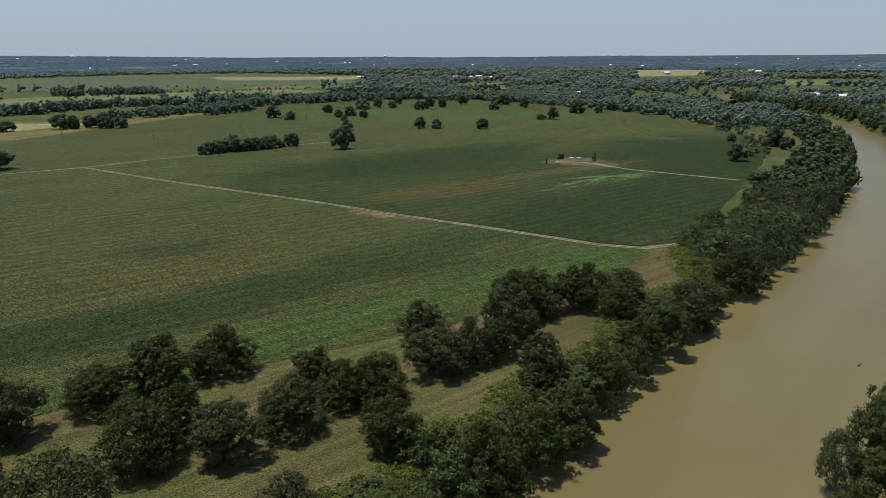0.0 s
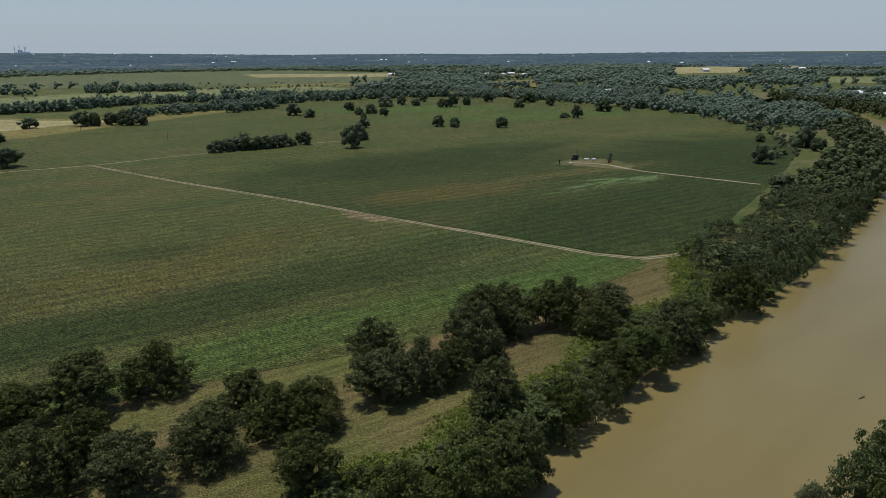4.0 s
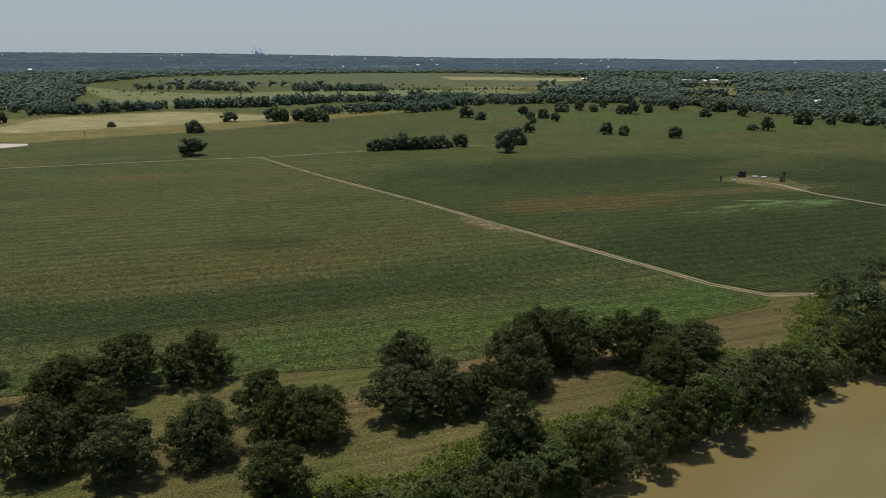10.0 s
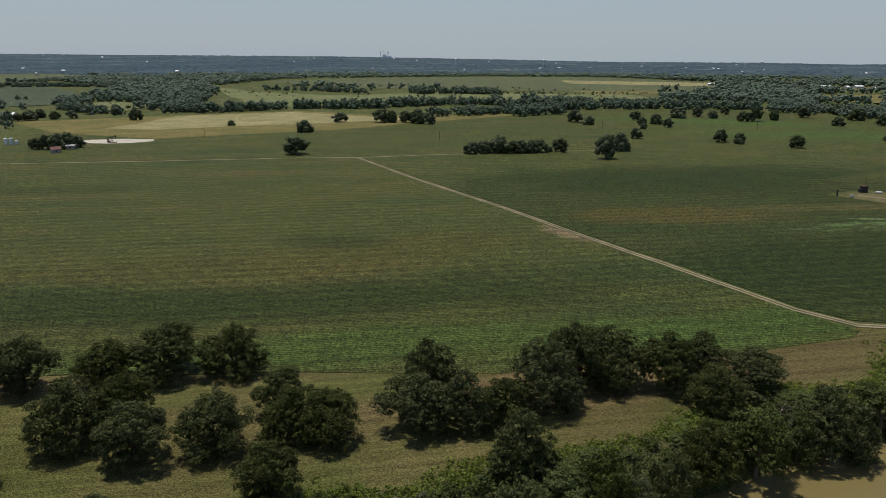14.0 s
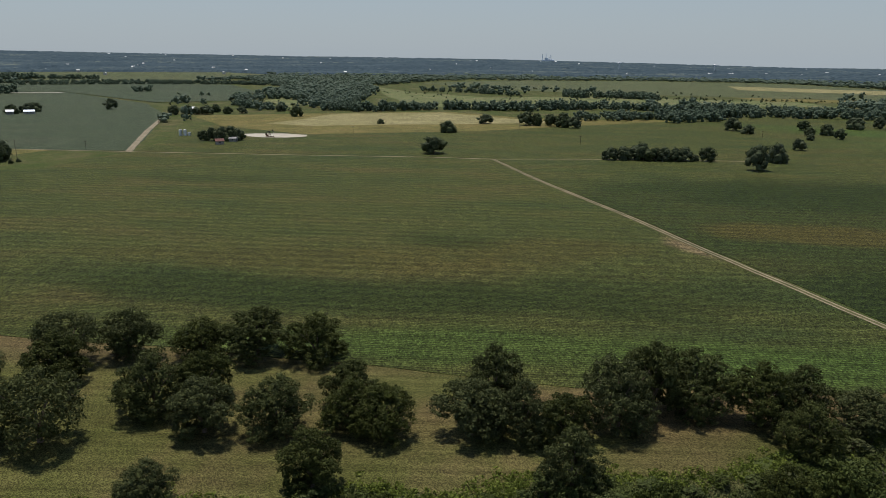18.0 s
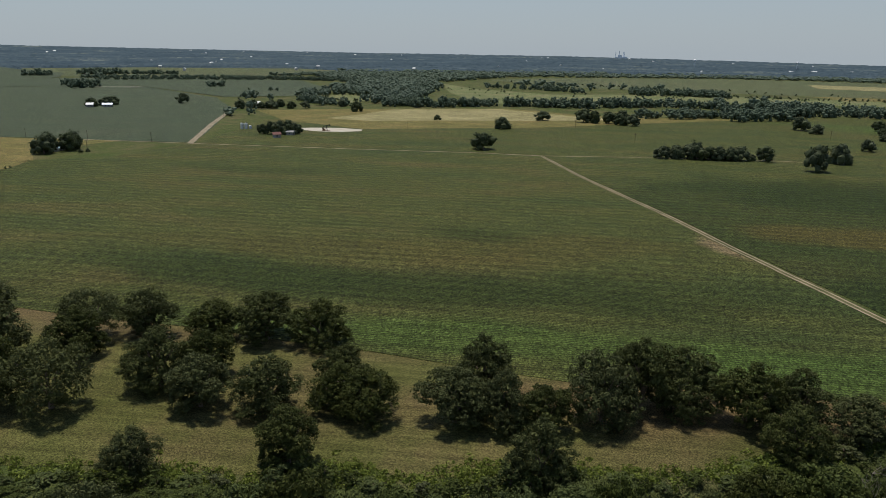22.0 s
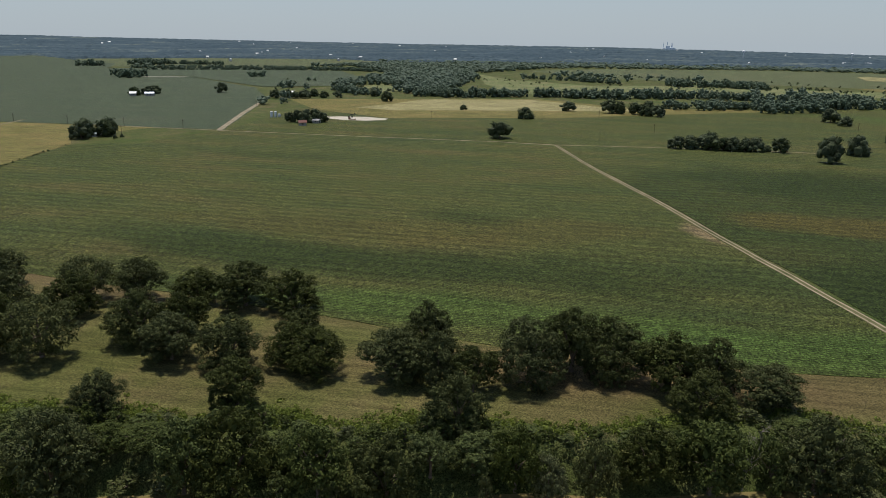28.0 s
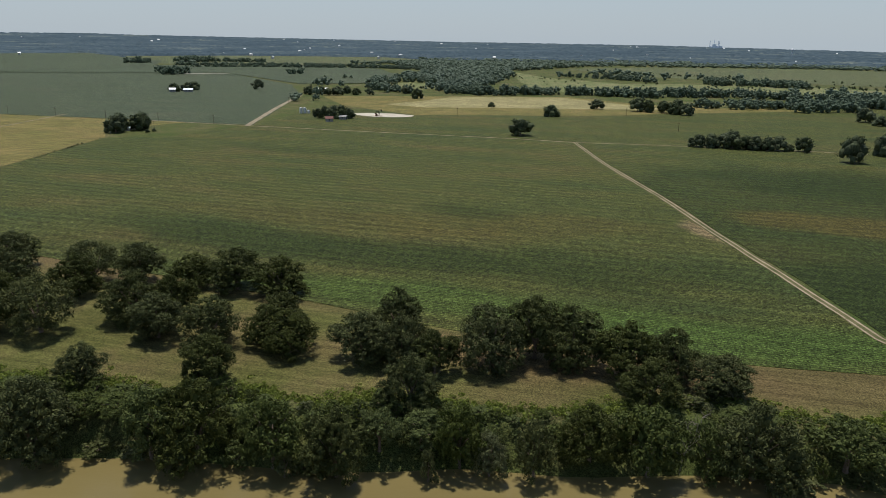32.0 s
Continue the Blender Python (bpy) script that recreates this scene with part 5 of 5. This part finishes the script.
# ---- the far country
for x, y, long, wide, tall, turn in ((545, 815, 34, 12, 4, 30), (571, 790, 26, 10, 4, 20), (536, 770, 22, 10, 4, 25), (560, 760, 18, 9, 4, 25), (200, 1480, 18, 9, 4, 10), (232, 1470, 14, 8, 4, 60), (255, 1500, 16, 8, 4, 30), (880, 1560, 40, 12, 5, 10), (930, 1580, 26, 12, 5, 10), (700, 1560, 18, 10, 5, 20), (276, 908, 20, 9, 4, 10), (11, 1514, 22, 9, 4, 15), (34, 1507, 18, 9, 4, 15), (272, 1444, 16, 8, 4, 40), (845, 1536, 30, 12, 5, 20),
                                     (-636, 2776, 14, 9, 4, 10), (-578, 2840, 17, 9, 4, 10), (-470, 2900, 12, 8, 4, 10), (-1691, 824, 22, 12, 5, 60), (-1768, 885, 30, 12, 5, 50)):
    px, py = far_spot(x, y)
    building("far_building", px, py, long, wide, tall, tall * 1.45, turn, PALE_WALL, WHITE_METAL, "distant long building with a white roof", "building", "distant buildings", windows=4)
rng = random.Random(31)
for k in range(60):
    turn = radians(rng.uniform(-42, 78))
    dd = rng.uniform(2000, 4500)
    px, py = CENTRE[0] - math.sin(turn) * dd, CENTRE[1] + math.cos(turn) * dd
    building("far_building", px, py, rng.uniform(5, 12), rng.uniform(5, 8), rng.uniform(5.5, 6.5), rng.uniform(7.5, 8.6), rng.uniform(0, 180), PALE_WALL, WHITE_METAL, "distant white building among woods", "building", "distant buildings", windows=3)


def water_tower(x, y, tall):
    px, py = far_spot(x, y)
    ob = empty("water_tower", pose(px, py, rise(px, py)), "distant white water tower above the woods", "water tower", "water towers")
    drum("stem", 0, 0, 0, tall, 2.0, 1.4, WHITE_METAL, ob, sides=12)
    bm = bmesh.new()
    bmesh.ops.create_icosphere(bm, subdivisions=2, radius=1.0)
    for v in bm.verts:
        v.co = Vector((v.co.x * 6.5, v.co.y * 6.5, v.co.z * 4.6 + tall + 3))
    part("bowl", bm, WHITE_METAL, ob)
    return ob


water_tower(-1165, 3267, 26)
water_tower(158, 3130, 26)
water_tower(-760, 2090 * 1.6, 24)
sx, sy = CENTRE[0] - 0.436 * 4600, CENTRE[1] + 0.9 * 4600
sz = rise(sx, sy)
# near white so the base colour carries the paling of distance haze
STACK_WHITE = plain("pale_stack", (0.80, 0.83, 0.86), 0.8, 0.0, 0.04)
plant = empty("power_plant", pose(sx, sy, sz + 2, 0, 0, 26), "hazy grey power plant with tall chimneys on the skyline", "power plant")
for px, tall, r in ((-28, 42, 2.3), (-6, 46, 2.3), (18, 40, 2.3), (24, 40, 2.0)):
    drum("chimney", px, 0, -6, tall, r, r * 0.75, STACK_WHITE, plant)
block("boiler_house", -14, 8, -8, 8, -6, 22, STACK_WHITE, plant)
block("turbine_hall", 8, 42, -8, 8, -6, 12, STACK_WHITE, plant)
block("coal_store", -30, -14, -8, 8, -6, 9, STACK_WHITE, plant)

# ---- bare wood and drift along the bank


def dead_tree(x, y, z, tall, seed, label):
    """A bare crooked trunk with bent boughs and thin twigs."""
    rg = random.Random(seed)
    ob = empty("dead_tree", pose(x, y, z, 0, 0, rg.uniform(0, 360)), label, "dead tree")

    def crooked(name, start, turn, lean, length, girth, bends):
        spot, tips = Vector(start), []
        for k in range(bends):
            turn += rg.uniform(-0.6, 0.6)
            lean = max(0.15, min(1.35, lean + rg.uniform(-0.3, 0.3)))
            end = spot + Vector((math.cos(turn) * math.sin(lean), math.sin(turn) * math.sin(lean), math.cos(lean))) * (length / bends)
            beam(name, spot, end, girth * (1 - 0.7 * k / bends), DEAD_WOOD, ob, sides=5)
            spot = end
            tips.append(end)
        return tips

    stem = crooked("trunk", (0, 0, -0.5), 0.5, 0.2, tall * 0.7, 0.09, 4)
    for k in range(8):
        bough = crooked("bough", rg.choice(stem[1:]), rg.uniform(0, 6.28), rg.uniform(0.5, 1.1), tall * rg.uniform(0.25, 0.45), 0.035, 3)
        for _ in range(2):
            crooked("twig", rg.choice(bough), rg.uniform(0, 6.28), rg.uniform(0.4, 1.2), tall * 0.16, 0.016, 2)
    return ob


dead_tree(46.5, 137.0, -2.0, 7.5, 3, "bare grey dead tree in the bank thicket")
dead_tree(46.5, 131.5, -4.0, 9.0, 4, "bare grey dead tree leaning over the water")
ob = empty("driftwood", pose(83, 116, -5.5, 0, 0, 20), "small dark branch drifting on the river", "driftwood")
beam("branch", (-0.9, 0, 0.05), (0.8, 0.1, 0.22), 0.12, CREOSOTE, ob, sides=6)
beam("twig", (0.2, 0, 0.1), (0.6, 0.6, 0.5), 0.05, CREOSOTE, ob, sides=5)

# ---------------------------------------------------------------- crop plants along the near edge of the field
rng = np.random.default_rng(17)
c, s = math.cos(radians(ROW_TURN)), math.sin(radians(ROW_TURN))
edge_pts = np.array(along(CROP_EDGE, 2.0))
plants = []
for v in np.arange(0, 330, 0.97):
    for u in np.arange(-180, 240, 0.95):
        x, y = u * c - v * s, u * s + v * c
        if not (-150 < x < 75 and 40 < y < 240):
            continue
        gap = float(np.min(np.hypot(edge_pts[:, 0] - x, edge_pts[:, 1] - y)))
        if gap > 55 or rng.random() < gap / 75 or not inside(x, y, MAIN):
            continue
        plants.append((x + rng.normal(0, 0.5), y + rng.normal(0, 0.5), 0.10, 0.42, rng.uniform(0.10, 0.22)))
CROP_LEAF = foliage("crop_leaf", (0.060, 0.080, 0.024), (0.105, 0.130, 0.036), 0.35)
sprays("crop_plants", plants, 5, 0.12, CROP_LEAF, "leafy green crop plants standing in rows", "crop", 18)
